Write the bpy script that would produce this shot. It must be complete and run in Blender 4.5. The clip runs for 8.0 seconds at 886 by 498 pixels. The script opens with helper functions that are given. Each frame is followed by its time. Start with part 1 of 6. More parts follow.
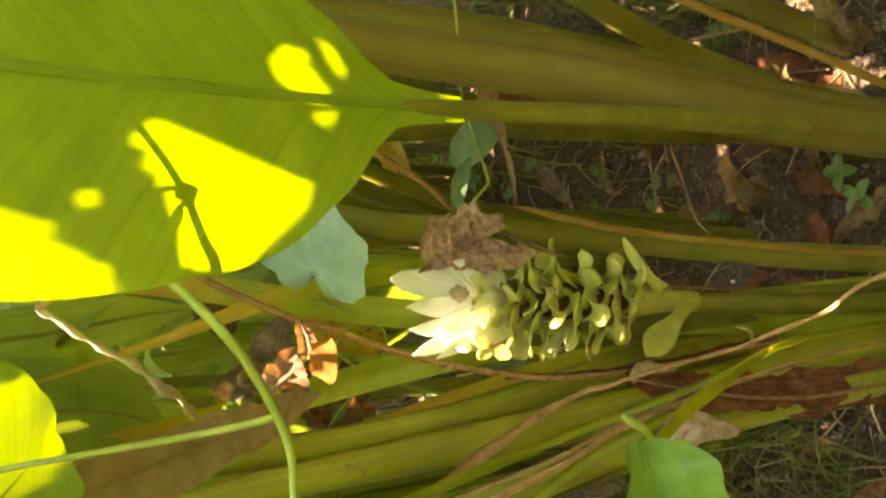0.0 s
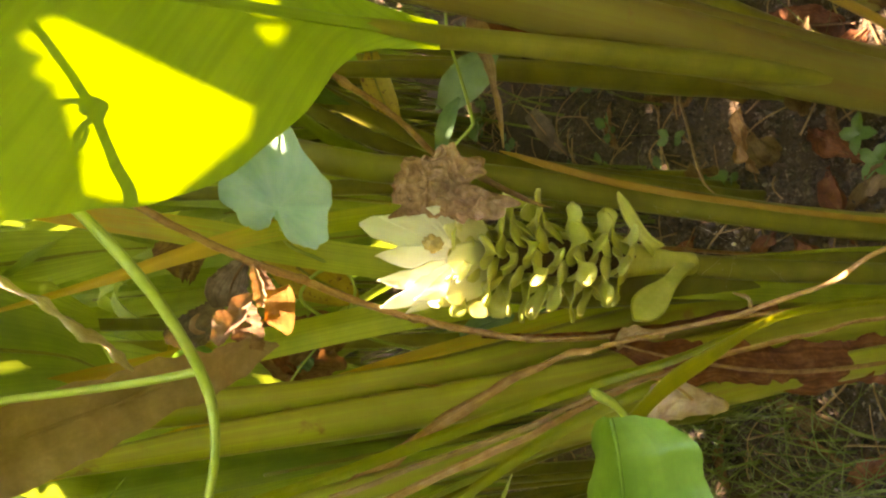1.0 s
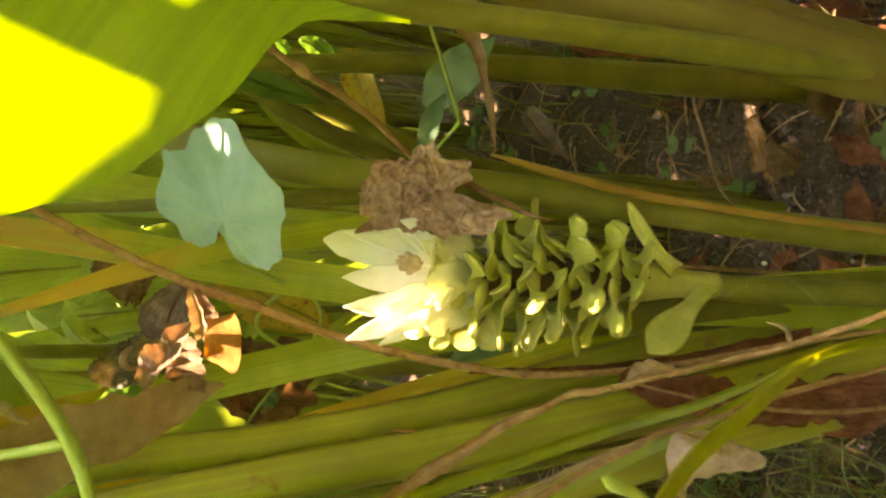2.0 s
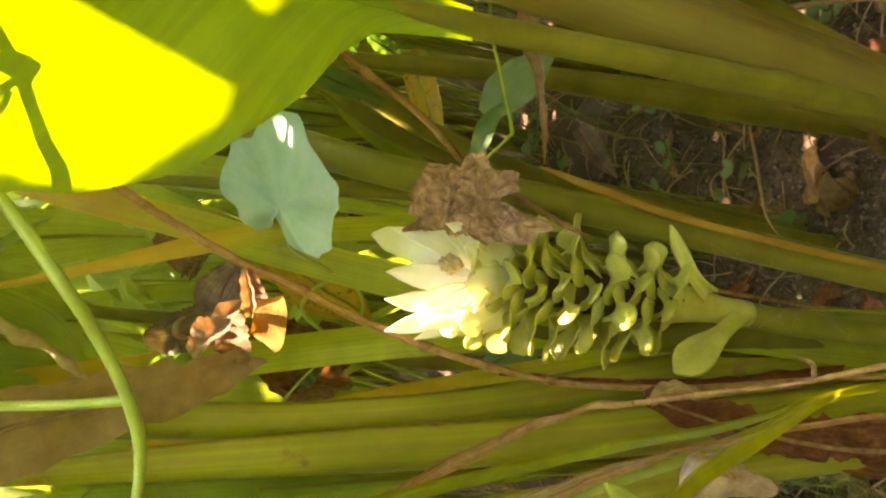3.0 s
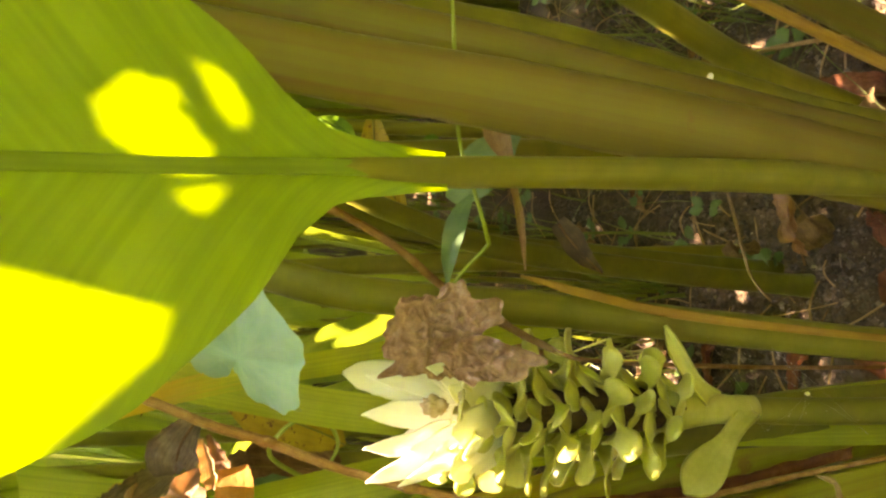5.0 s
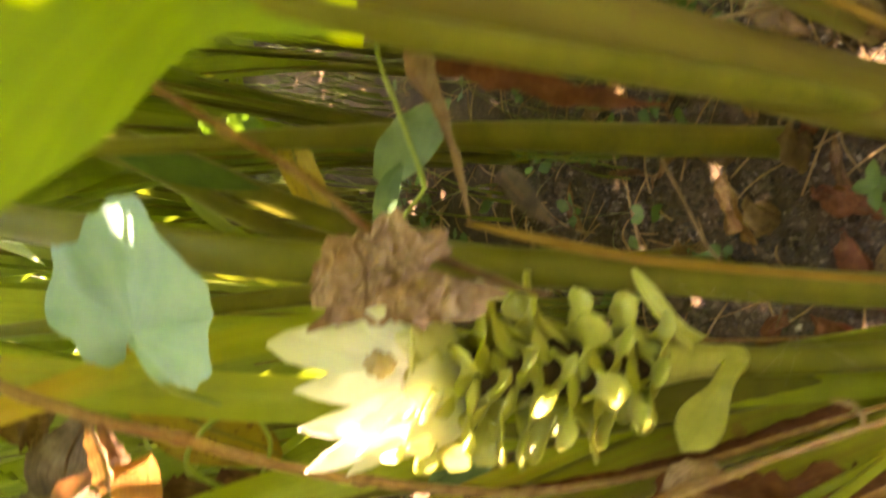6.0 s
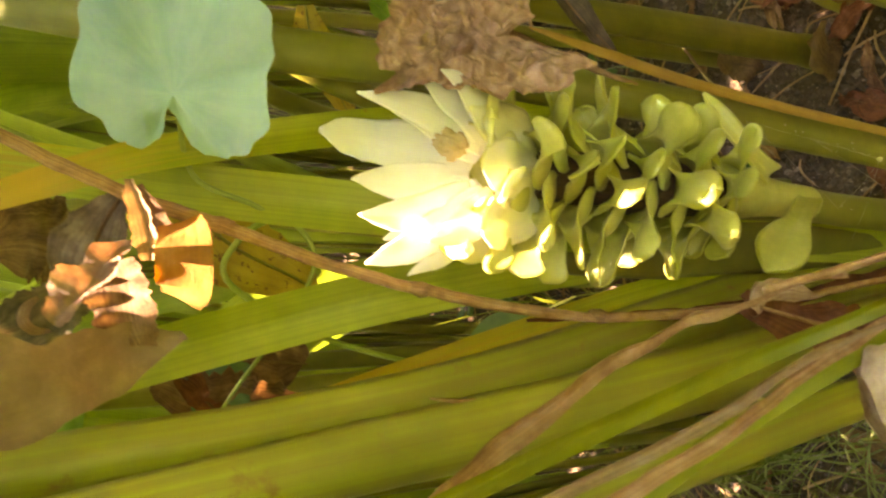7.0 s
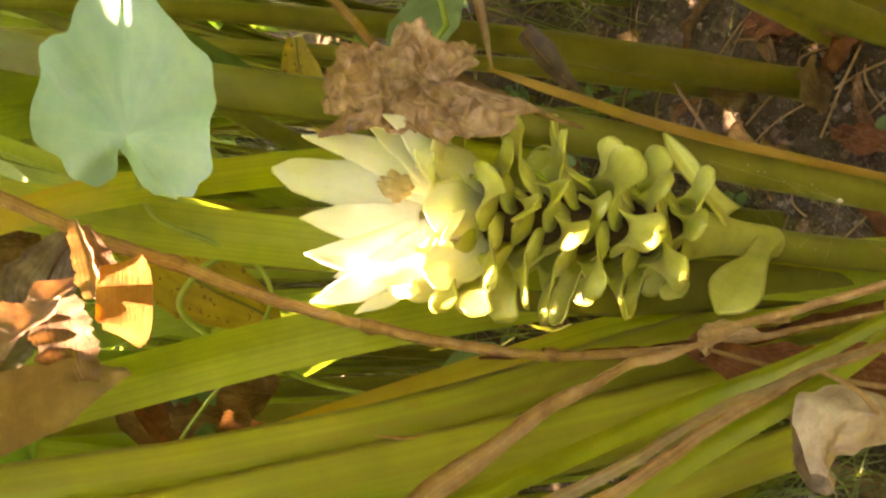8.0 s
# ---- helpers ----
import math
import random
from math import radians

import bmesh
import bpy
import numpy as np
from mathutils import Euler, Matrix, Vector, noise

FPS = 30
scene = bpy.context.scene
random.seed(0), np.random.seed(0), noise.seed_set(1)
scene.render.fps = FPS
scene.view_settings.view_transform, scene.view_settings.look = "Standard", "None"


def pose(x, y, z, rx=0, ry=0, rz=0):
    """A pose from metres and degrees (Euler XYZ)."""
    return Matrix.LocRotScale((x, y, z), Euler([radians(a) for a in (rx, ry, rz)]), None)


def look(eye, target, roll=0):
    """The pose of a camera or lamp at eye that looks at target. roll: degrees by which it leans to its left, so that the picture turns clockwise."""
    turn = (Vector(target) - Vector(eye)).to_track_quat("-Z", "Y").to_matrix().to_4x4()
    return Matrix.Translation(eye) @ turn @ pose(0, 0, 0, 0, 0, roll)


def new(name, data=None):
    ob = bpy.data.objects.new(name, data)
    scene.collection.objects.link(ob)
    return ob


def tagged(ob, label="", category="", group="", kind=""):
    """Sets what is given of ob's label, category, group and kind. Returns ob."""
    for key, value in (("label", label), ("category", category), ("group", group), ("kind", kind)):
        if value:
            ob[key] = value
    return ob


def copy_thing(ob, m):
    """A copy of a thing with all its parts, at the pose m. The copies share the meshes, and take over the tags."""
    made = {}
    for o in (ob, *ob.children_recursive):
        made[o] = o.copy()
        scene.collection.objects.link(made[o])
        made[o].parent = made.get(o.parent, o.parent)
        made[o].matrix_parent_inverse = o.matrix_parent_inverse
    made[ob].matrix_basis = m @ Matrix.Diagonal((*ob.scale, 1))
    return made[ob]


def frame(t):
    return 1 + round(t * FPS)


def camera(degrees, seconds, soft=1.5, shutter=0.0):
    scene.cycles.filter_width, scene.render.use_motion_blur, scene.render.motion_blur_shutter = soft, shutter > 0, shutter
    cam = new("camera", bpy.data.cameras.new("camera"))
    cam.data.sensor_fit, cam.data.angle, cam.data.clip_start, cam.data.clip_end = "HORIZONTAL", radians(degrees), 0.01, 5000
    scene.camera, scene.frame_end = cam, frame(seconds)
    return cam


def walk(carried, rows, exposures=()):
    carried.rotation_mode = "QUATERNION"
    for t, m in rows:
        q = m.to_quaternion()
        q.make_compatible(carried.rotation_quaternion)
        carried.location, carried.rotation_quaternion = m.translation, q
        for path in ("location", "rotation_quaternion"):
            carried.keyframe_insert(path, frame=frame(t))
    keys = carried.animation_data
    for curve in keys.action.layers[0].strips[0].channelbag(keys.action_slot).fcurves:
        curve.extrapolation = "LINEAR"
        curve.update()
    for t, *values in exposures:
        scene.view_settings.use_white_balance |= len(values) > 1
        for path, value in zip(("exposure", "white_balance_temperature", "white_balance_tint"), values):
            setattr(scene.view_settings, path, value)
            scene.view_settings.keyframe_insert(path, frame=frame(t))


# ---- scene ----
# Camera: held upright by hand, so that the world's up lies to the picture's left.
cam = camera(57.6, 8.0, soft=2.2, shutter=0.4)
ROWS = [
    (0.0, 0.0007, -0.0042, 0.4380, 0.13, -24.49, -89.90),
    (0.5, -0.0026, 0.0145, 0.4262, 2.71, -24.46, -88.82),
    (1.0, -0.0026, 0.0217, 0.4082, 3.79, -24.01, -88.80),
    (1.5, 0.0001, 0.0253, 0.4085, 3.42, -24.43, -88.58),
    (2.0, -0.0024, 0.0752, 0.3741, 2.87, -23.84, -88.36),
    (2.2, 0.0045, 0.0814, 0.3813, 2.85, -23.99, -88.67),
    (3.3, 0.0005, 0.0562, 0.3726, 3.67, -19.86, -81.72),
    (3.5, 0.0066, 0.0564, 0.3591, 3.76, -20.10, -81.69),
    (4.0, 0.0166, 0.0661, 0.3462, 3.37, -21.30, -82.40),
    (4.5, 0.0298, 0.1065, 0.3739, 3.54, -22.71, -84.32),
    (4.7, 0.0479, 0.0992, 0.3782, 3.49, -22.68, -85.22),
    (5.8, 0.0319, 0.1200, 0.3566, -3.19, -27.00, -90.45),
    (6.0, -0.0070, 0.1409, 0.3544, -4.83, -27.48, -89.79),
    (6.2, -0.0188, 0.1706, 0.3588, -4.13, -28.11, -90.13),
    (6.5, -0.0428, 0.1861, 0.3736, -3.46, -28.29, -90.13),
    (7.0, -0.0657, 0.1826, 0.3669, -3.83, -29.21, -89.33),
    (7.5, -0.0699, 0.1753, 0.3410, -5.30, -27.41, -88.22),
    (8.0, -0.0606, 0.1686, 0.3507, -5.44, -27.91, -87.83),
]
walk(cam, [(t, pose(x, y, z, 0, 0, yaw) @ pose(0, 0, 0, 90 + pitch) @ pose(0, 0, 0, 0, 0, roll)) for t, x, y, z, yaw, pitch, roll in ROWS],
     exposures=[(0.0, 6.33, 8800, 32), (4.0, 6.58, 9000, 33), (8.0, 6.78, 9200, 41)])

# ---- world and sun ----
TO_SUN = Vector((-0.10, 0.20, 0.975)).normalized()
world = bpy.data.worlds.new("sky")
scene.world = world
world.use_nodes = True
wn = world.node_tree
sky = wn.nodes.new("ShaderNodeTexSky")
sky.sky_type, sky.sun_disc = "NISHITA", False
sky.sun_elevation = math.asin(TO_SUN.z)
sky.sun_rotation = math.atan2(TO_SUN.x, TO_SUN.y)
wn.nodes["Background"].inputs["Strength"].default_value = 0.15
wn.links.new(sky.outputs[0], wn.nodes["Background"].inputs["Color"])
sun = new("sun", bpy.data.lights.new("sun", "SUN"))
sun.data.energy, sun.data.angle, sun.data.color = 1.0, radians(0.53), (1.0, 0.93, 0.80)
sun.matrix_world = look(tuple(TO_SUN * 5), (0, 0, 0))


# ---- materials ----
def mat(name):
    m = bpy.data.materials.new(name)
    m.use_nodes = True
    m.node_tree.nodes.clear()
    return m, m.node_tree.nodes, m.node_tree.links


def ramp(nodes, stops):
    r = nodes.new("ShaderNodeValToRGB")
    while len(r.color_ramp.elements) < len(stops):
        r.color_ramp.elements.new(0.5)
    for e, (p, c) in zip(r.color_ramp.elements, stops):
        e.position, e.color = p, (*c, 1)
    return r


def noise_node(nodes, links, coord, scale, detail=4, rough=0.6, stretch=(1, 1, 1)):
    mp = nodes.new("ShaderNodeMapping")
    mp.inputs["Scale"].default_value = stretch
    links.new(coord, mp.inputs["Vector"])
    n = nodes.new("ShaderNodeTexNoise")
    n.inputs["Scale"].default_value, n.inputs["Detail"].default_value, n.inputs["Roughness"].default_value = scale, detail, rough
    links.new(mp.outputs[0], n.inputs["Vector"])
    return n.outputs["Fac"]


def mixed(nodes, links, fac, a, b, kind="MIX"):
    m = nodes.new("ShaderNodeMix")
    m.data_type, m.blend_type = "RGBA", kind
    for sock, v in (("Factor_Float", fac), ("A_Color", a), ("B_Color", b)):
        s = next(i for i in m.inputs if i.identifier == sock)
        if isinstance(v, (int, float)):
            s.default_value = v
        elif isinstance(v, tuple):
            s.default_value = (*v, 1)
        else:
            links.new(v, s)
    return next(o for o in m.outputs if o.identifier == "Result_Color")


def leaf_material(name, dark, light, spots=None, spot_from=0.62, trans=0.45, trans_tint=(1.0, 1.0, 0.45), rough=0.45, veins=26, vein_strength=0.35,
                  vein_tint=None, scale=60, bump=0.15, tip=None, tip_from=0.75, gloss=0.5, oblique=None):
    """A leaf: two greens by noise and by object, fine veins along its length, spots or a drying tip, and light through it."""
    m, n, l = mat(name)
    uv = n.new("ShaderNodeUVMap").outputs[0]
    ob = n.new("ShaderNodeTexCoord").outputs["Object"]
    sep = n.new("ShaderNodeSeparateXYZ")
    l.new(uv, sep.inputs[0])
    cloud = noise_node(n, l, ob, scale)
    rnd = n.new("ShaderNodeObjectInfo").outputs["Random"]
    add = n.new("ShaderNodeMath")
    add.operation = "MULTIPLY_ADD"
    l.new(rnd, add.inputs[0])
    add.inputs[1].default_value = 0.3
    l.new(cloud, add.inputs[2])
    r = ramp(n, [(0.42, dark), (0.85, light)])
    l.new(add.outputs[0], r.inputs[0])
    colour = r.outputs[0]
    vein_at = uv
    if oblique:  # side veins that leave the midrib at a slant
        off = n.new("ShaderNodeMath")
        off.operation = "SUBTRACT"
        l.new(sep.outputs["X"], off.inputs[0])
        off.inputs[1].default_value = oblique
        away = n.new("ShaderNodeMath")
        away.operation = "ABSOLUTE"
        l.new(off.outputs[0], away.inputs[0])
        slant = n.new("ShaderNodeMath")
        slant.operation = "MULTIPLY_ADD"
        l.new(away.outputs[0], slant.inputs[0])
        slant.inputs[1].default_value = -0.22
        l.new(sep.outputs["Y"], slant.inputs[2])
        both = n.new("ShaderNodeCombineXYZ")
        l.new(slant.outputs[0], both.inputs["X"])
        l.new(away.outputs[0], both.inputs["Y"])
        vein_at = both.outputs[0]
    streak = noise_node(n, l, vein_at, 1.0, 3, 0.7, (veins, 0.8, 1))
    sr = ramp(n, [(0.40, (0, 0, 0)), (0.62, (1, 1, 1))])
    l.new(streak, sr.inputs[0])
    vt = vein_tint or tuple(0.62 * c for c in dark)
    scaled = n.new("ShaderNodeMath")
    scaled.operation = "MULTIPLY"
    l.new(sr.outputs[0], scaled.inputs[0])
    scaled.inputs[1].default_value = vein_strength
    colour = mixed(n, l, scaled.outputs[0], colour, vt)
    if spots:
        sp = noise_node(n, l, ob, scale * 2.6, 5, 0.65)
        spr = ramp(n, [(spot_from, (0, 0, 0)), (spot_from + 0.06, (1, 1, 1))])
        l.new(sp, spr.inputs[0])
        colour = mixed(n, l, spr.outputs[0], colour, spots)
    if tip:
        wob = n.new("ShaderNodeMath")
        wob.operation = "MULTIPLY_ADD"
        l.new(noise_node(n, l, uv, 1.0, 3, 0.6, (9, 3, 1)), wob.inputs[0])
        wob.inputs[1].default_value = 0.30
        l.new(sep.outputs["Y"], wob.inputs[2])
        tr = ramp(n, [(tip_from, (0, 0, 0)), (min(1.0, tip_from + 0.2), (1, 1, 1))])
        l.new(wob.outputs[0], tr.inputs[0])
        colour = mixed(n, l, tr.outputs[0], colour, tip)
    p = n.new("ShaderNodeBsdfPrincipled")
    p.inputs["Roughness"].default_value = rough
    p.inputs["Specular IOR Level"].default_value = gloss
    l.new(colour, p.inputs["Base Color"])
    bp = n.new("ShaderNodeBump")
    bp.inputs["Strength"].default_value, bp.inputs["Distance"].default_value = bump, 0.001
    l.new(streak, bp.inputs["Height"])
    l.new(bp.outputs[0], p.inputs["Normal"])
    t = n.new("ShaderNodeBsdfTranslucent")
    l.new(mixed(n, l, 1.0, colour, trans_tint, "MULTIPLY"), t.inputs["Color"])
    gain = n.new("ShaderNodeMixShader")
    gain.inputs[0].default_value = trans
    l.new(p.outputs[0], gain.inputs[1])
    l.new(t.outputs[0], gain.inputs[2])
    out = n.new("ShaderNodeOutputMaterial")
    l.new(gain.outputs[0], out.inputs[0])
    return m


def dead_material(name, stops, scale=90, rough=0.85, trans=0.25, bump=0.6, tint=(1.0, 0.75, 0.4), fibres=1.0):
    """Dry leaf or stem: browns by noise at two scales, rough, with fibres."""
    m, n, l = mat(name)
    ob = n.new("ShaderNodeTexCoord").outputs["Object"]
    uv = n.new("ShaderNodeUVMap").outputs[0]
    a = noise_node(n, l, ob, scale, 6, 0.7)
    r = ramp(n, stops)
    l.new(a, r.inputs[0])
    fibre = noise_node(n, l, uv, 1.0, 4, 0.7, (22, 1.2, 1))
    fr = ramp(n, [(0.35, tuple(1 - fibres * (1 - c) for c in (0.55, 0.5, 0.45))), (0.7, tuple(1 + fibres * (c - 1) for c in (1.15, 1.1, 1.0)))])
    l.new(fibre, fr.inputs[0])
    colour = mixed(n, l, 1.0, r.outputs[0], fr.outputs[0], "MULTIPLY")
    rnd = n.new("ShaderNodeObjectInfo").outputs["Random"]
    rr = ramp(n, [(0.0, (0.75, 0.7, 0.65)), (1.0, (1.15, 1.1, 1.05))])
    l.new(rnd, rr.inputs[0])
    colour = mixed(n, l, 1.0, colour, rr.outputs[0], "MULTIPLY")
    p = n.new("ShaderNodeBsdfPrincipled")
    p.inputs["Roughness"].default_value = rough
    p.inputs["Specular IOR Level"].default_value = 0.25
    l.new(colour, p.inputs["Base Color"])
    bp = n.new("ShaderNodeBump")
    bp.inputs["Strength"].default_value, bp.inputs["Distance"].default_value = bump, 0.0015
    l.new(mixed(n, l, 0.5, a, fibre), bp.inputs["Height"])
    l.new(bp.outputs[0], p.inputs["Normal"])
    t = n.new("ShaderNodeBsdfTranslucent")
    l.new(mixed(n, l, 1.0, colour, tint, "MULTIPLY"), t.inputs["Color"])
    mx = n.new("ShaderNodeMixShader")
    mx.inputs[0].default_value = trans
    l.new(p.outputs[0], mx.inputs[1])
    l.new(t.outputs[0], mx.inputs[2])
    out = n.new("ShaderNodeOutputMaterial")
    l.new(mx.outputs[0], out.inputs[0])
    return m


def soil_material():
    m, n, l = mat("soil")
    ob = n.new("ShaderNodeTexCoord").outputs["Object"]
    a = noise_node(n, l, ob, 9, 5, 0.6)
    b = noise_node(n, l, ob, 140, 6, 0.7)
    vor = n.new("ShaderNodeTexVoronoi")
    vor.inputs["Scale"].default_value = 260
    l.new(ob, vor.inputs["Vector"])
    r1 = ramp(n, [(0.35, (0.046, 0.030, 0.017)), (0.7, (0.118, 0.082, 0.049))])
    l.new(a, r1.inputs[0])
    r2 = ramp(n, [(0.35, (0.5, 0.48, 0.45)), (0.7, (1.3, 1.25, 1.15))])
    l.new(b, r2.inputs[0])
    colour = mixed(n, l, 1.0, r1.outputs[0], r2.outputs[0], "MULTIPLY")
    p = n.new("ShaderNodeBsdfPrincipled")
    p.inputs["Roughness"].default_value = 0.95
    p.inputs["Specular IOR Level"].default_value = 0.2
    l.new(colour, p.inputs["Base Color"])
    bp = n.new("ShaderNodeBump")
    bp.inputs["Strength"].default_value, bp.inputs["Distance"].default_value = 0.9, 0.004
    l.new(mixed(n, l, 0.5, b, vor.outputs["Distance"]), bp.inputs["Height"])
    l.new(bp.outputs[0], p.inputs["Normal"])
    out = n.new("ShaderNodeOutputMaterial")
    l.new(p.outputs[0], out.inputs[0])
    return m


def crumb_material():
    """Soil crumbs: each its own shade, a few of them pale."""
    m, n, l = mat("soil crumbs")
    isle = n.new("ShaderNodeNewGeometry").outputs["Random Per Island"]
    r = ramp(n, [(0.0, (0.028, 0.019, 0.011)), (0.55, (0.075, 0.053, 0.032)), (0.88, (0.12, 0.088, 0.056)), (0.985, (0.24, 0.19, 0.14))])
    l.new(isle, r.inputs[0])
    ob = n.new("ShaderNodeTexCoord").outputs["Object"]
    g = ramp(n, [(0.3, (0.6, 0.6, 0.6)), (0.7, (1.2, 1.2, 1.2))])
    l.new(noise_node(n, l, ob, 420, 4, 0.7), g.inputs[0])
    p = n.new("ShaderNodeBsdfPrincipled")
    p.inputs["Roughness"].default_value = 0.9
    l.new(mixed(n, l, 1.0, r.outputs[0], g.outputs[0], "MULTIPLY"), p.inputs["Base Color"])
    out = n.new("ShaderNodeOutputMaterial")
    l.new(p.outputs[0], out.inputs[0])
    return m


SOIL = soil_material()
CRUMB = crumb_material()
BIG_LEAF = leaf_material("big leaf", (0.18, 0.30, 0.024), (0.27, 0.42, 0.04), trans=0.40, trans_tint=(0.85, 0.74, 0.12), veins=46, vein_strength=0.32, rough=0.4, scale=22, bump=0.10, oblique=1.24)
MIDRIB = leaf_material("leaf midrib", (0.15, 0.25, 0.02), (0.23, 0.35, 0.034), trans=0.30, trans_tint=(0.85, 0.74, 0.12), veins=4, vein_strength=0.2, scale=40, rough=0.4)
STALK = leaf_material("leaf stalk", (0.122, 0.127, 0.014), (0.25, 0.232, 0.03), trans=0.22, veins=5, vein_strength=0.45, vein_tint=(0.15, 0.14, 0.02),
                      spots=(0.20, 0.10, 0.025), spot_from=0.70, scale=38, rough=0.4)
SHEATH = leaf_material("leaf sheath", (0.10, 0.099, 0.011), (0.19, 0.166, 0.027), trans=0.15, veins=4.5, vein_strength=0.6, vein_tint=(0.17, 0.08, 0.022),
                       spots=(0.19, 0.12, 0.03), spot_from=0.66, scale=13, rough=0.42)
GREEN_SHEATH = leaf_material("green leaf sheath", (0.172, 0.206, 0.013), (0.355, 0.362, 0.032), trans=0.2, veins=5.5, vein_strength=0.6, vein_tint=(0.22, 0.14, 0.025),
                             spots=(0.26, 0.17, 0.03), spot_from=0.64, scale=15, rough=0.4)
NARROW = leaf_material("narrow leaf", (0.25, 0.32, 0.028), (0.42, 0.46, 0.055), trans=0.4, veins=17, vein_strength=0.35, scale=40, rough=0.42, tip=(0.45, 0.27, 0.03), tip_from=0.86)
YELLOWING = leaf_material("yellowing leaf", (0.22, 0.29, 0.02), (0.40, 0.42, 0.04), trans=0.4, veins=17, vein_strength=0.35, scale=40, rough=0.45, tip=(0.52, 0.33, 0.04), tip_from=0.62,
                          spots=(0.30, 0.13, 0.02), spot_from=0.68)
ORANGE_EDGE = leaf_material("orange drying strip", (0.27, 0.150, 0.026), (0.40, 0.24, 0.042), trans=0.25, veins=9, vein_strength=0.4, vein_tint=(0.25, 0.10, 0.02), scale=50, rough=0.5)
BACK_LEAF = leaf_material("background leaf", (0.18, 0.26, 0.04), (0.36, 0.43, 0.075), trans=0.45, veins=30, vein_strength=0.35, scale=20, rough=0.5)
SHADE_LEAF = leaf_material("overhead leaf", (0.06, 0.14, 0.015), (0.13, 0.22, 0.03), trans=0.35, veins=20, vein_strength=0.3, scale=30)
BLUE_LEAF = leaf_material("blue-green leaf", (0.135, 0.275, 0.185), (0.225, 0.365, 0.275), trans=0.25, trans_tint=(0.9, 1.2, 0.5), veins=3, vein_strength=0.2, vein_tint=(0.40, 0.52, 0.36), scale=48, rough=0.65, gloss=0.3)
DULL_GREEN = leaf_material("dull green leaf", (0.10, 0.19, 0.10), (0.20, 0.30, 0.17), trans=0.3, veins=4, vein_strength=0.2, scale=80, rough=0.6, gloss=0.3)
BLADE = leaf_material("grass-green blade", (0.19, 0.205, 0.012), (0.30, 0.30, 0.020), gloss=0.25, trans=0.4, veins=12, vein_strength=0.25, scale=60, rough=0.42)
FRESH = leaf_material("fresh green leaf", (0.10, 0.235, 0.028), (0.20, 0.36, 0.07), trans=0.4, veins=8, vein_strength=0.2, scale=70, rough=0.42)
VINE = leaf_material("green vine", (0.20, 0.30, 0.04), (0.36, 0.43, 0.09), trans=0.2, veins=4, vein_strength=0.2, scale=120, rough=0.5)
YELLOW = leaf_material("yellow leaf", (0.33, 0.22, 0.025), (0.48, 0.34, 0.045), trans=0.35, spots=(0.16, 0.07, 0.02), spot_from=0.58, scale=110, veins=10)
GRASS = leaf_material("grass", (0.075, 0.108, 0.015), (0.20, 0.225, 0.05), trans=0.35, veins=5, vein_strength=0.2, scale=20)
WEED = leaf_material("dark weed leaf", (0.04, 0.095, 0.016), (0.085, 0.16, 0.026), trans=0.25, veins=8, vein_strength=0.2, scale=70, rough=0.45)
BRACT = leaf_material("green bract", (0.39, 0.395, 0.07), (0.59, 0.57, 0.15), trans=0.34, trans_tint=(1.05, 1.05, 0.75), veins=7, vein_strength=0.14, scale=95, rough=0.33, gloss=0.6, bump=0.08)
PALE_BRACT = leaf_material("pale bract", (0.58, 0.57, 0.17), (0.76, 0.73, 0.36), trans=0.36, trans_tint=(1.05, 1.05, 0.85), veins=7, vein_strength=0.1, scale=95, rough=0.4, bump=0.08)
CREAM = leaf_material("cream bract", (0.68, 0.66, 0.34), (0.82, 0.80, 0.54), trans=0.35, trans_tint=(1.0, 1.0, 0.85), veins=7, vein_strength=0.1, scale=95, rough=0.45, bump=0.08)
COMA = leaf_material("white bract", (0.78, 0.78, 0.69), (0.89, 0.89, 0.85), trans=0.42, trans_tint=(1.0, 1.0, 0.94), veins=12, vein_strength=0.12, vein_tint=(0.66, 0.68, 0.50), scale=60, rough=0.5,
                     spots=(0.42, 0.27, 0.12), spot_from=0.69, bump=0.1)
CRUMPLED = dead_material("crumpled pale leaf", [(0.3, (0.19, 0.108, 0.072)), (0.52, (0.30, 0.185, 0.128)), (0.72, (0.44, 0.30, 0.215))], scale=190, bump=1.0, fibres=0.2, trans=0.2)
WITHERED = dead_material("withered bloom", [(0.3, (0.55, 0.43, 0.26)), (0.55, (0.68, 0.58, 0.38)), (0.75, (0.80, 0.72, 0.54))], scale=150, bump=0.8, trans=0.2)
# the core's brown is darkened to put shade into the gaps between bracts
CORE = dead_material("shade-dark flower core", [(0.3, (0.05, 0.03, 0.012)), (0.7, (0.16, 0.10, 0.03))], trans=0.0)
DRY = dead_material("dry leaf", [(0.30, (0.11, 0.062, 0.034)), (0.5, (0.25, 0.16, 0.095)), (0.72, (0.42, 0.30, 0.19))])
DRY_PALE = dead_material("pale dry leaf", [(0.3, (0.27, 0.18, 0.11)), (0.52, (0.42, 0.30, 0.195)), (0.72, (0.58, 0.45, 0.32))], scale=120, bump=0.9)
DRY_RED = dead_material("red-brown dry leaf", [(0.3, (0.09, 0.033, 0.016)), (0.5, (0.19, 0.075, 0.036)), (0.75, (0.33, 0.17, 0.09))])
DRY_DARK = dead_material("dark dry leaf", [(0.3, (0.12, 0.078, 0.04)), (0.5, (0.23, 0.165, 0.085)), (0.75, (0.36, 0.27, 0.15))])
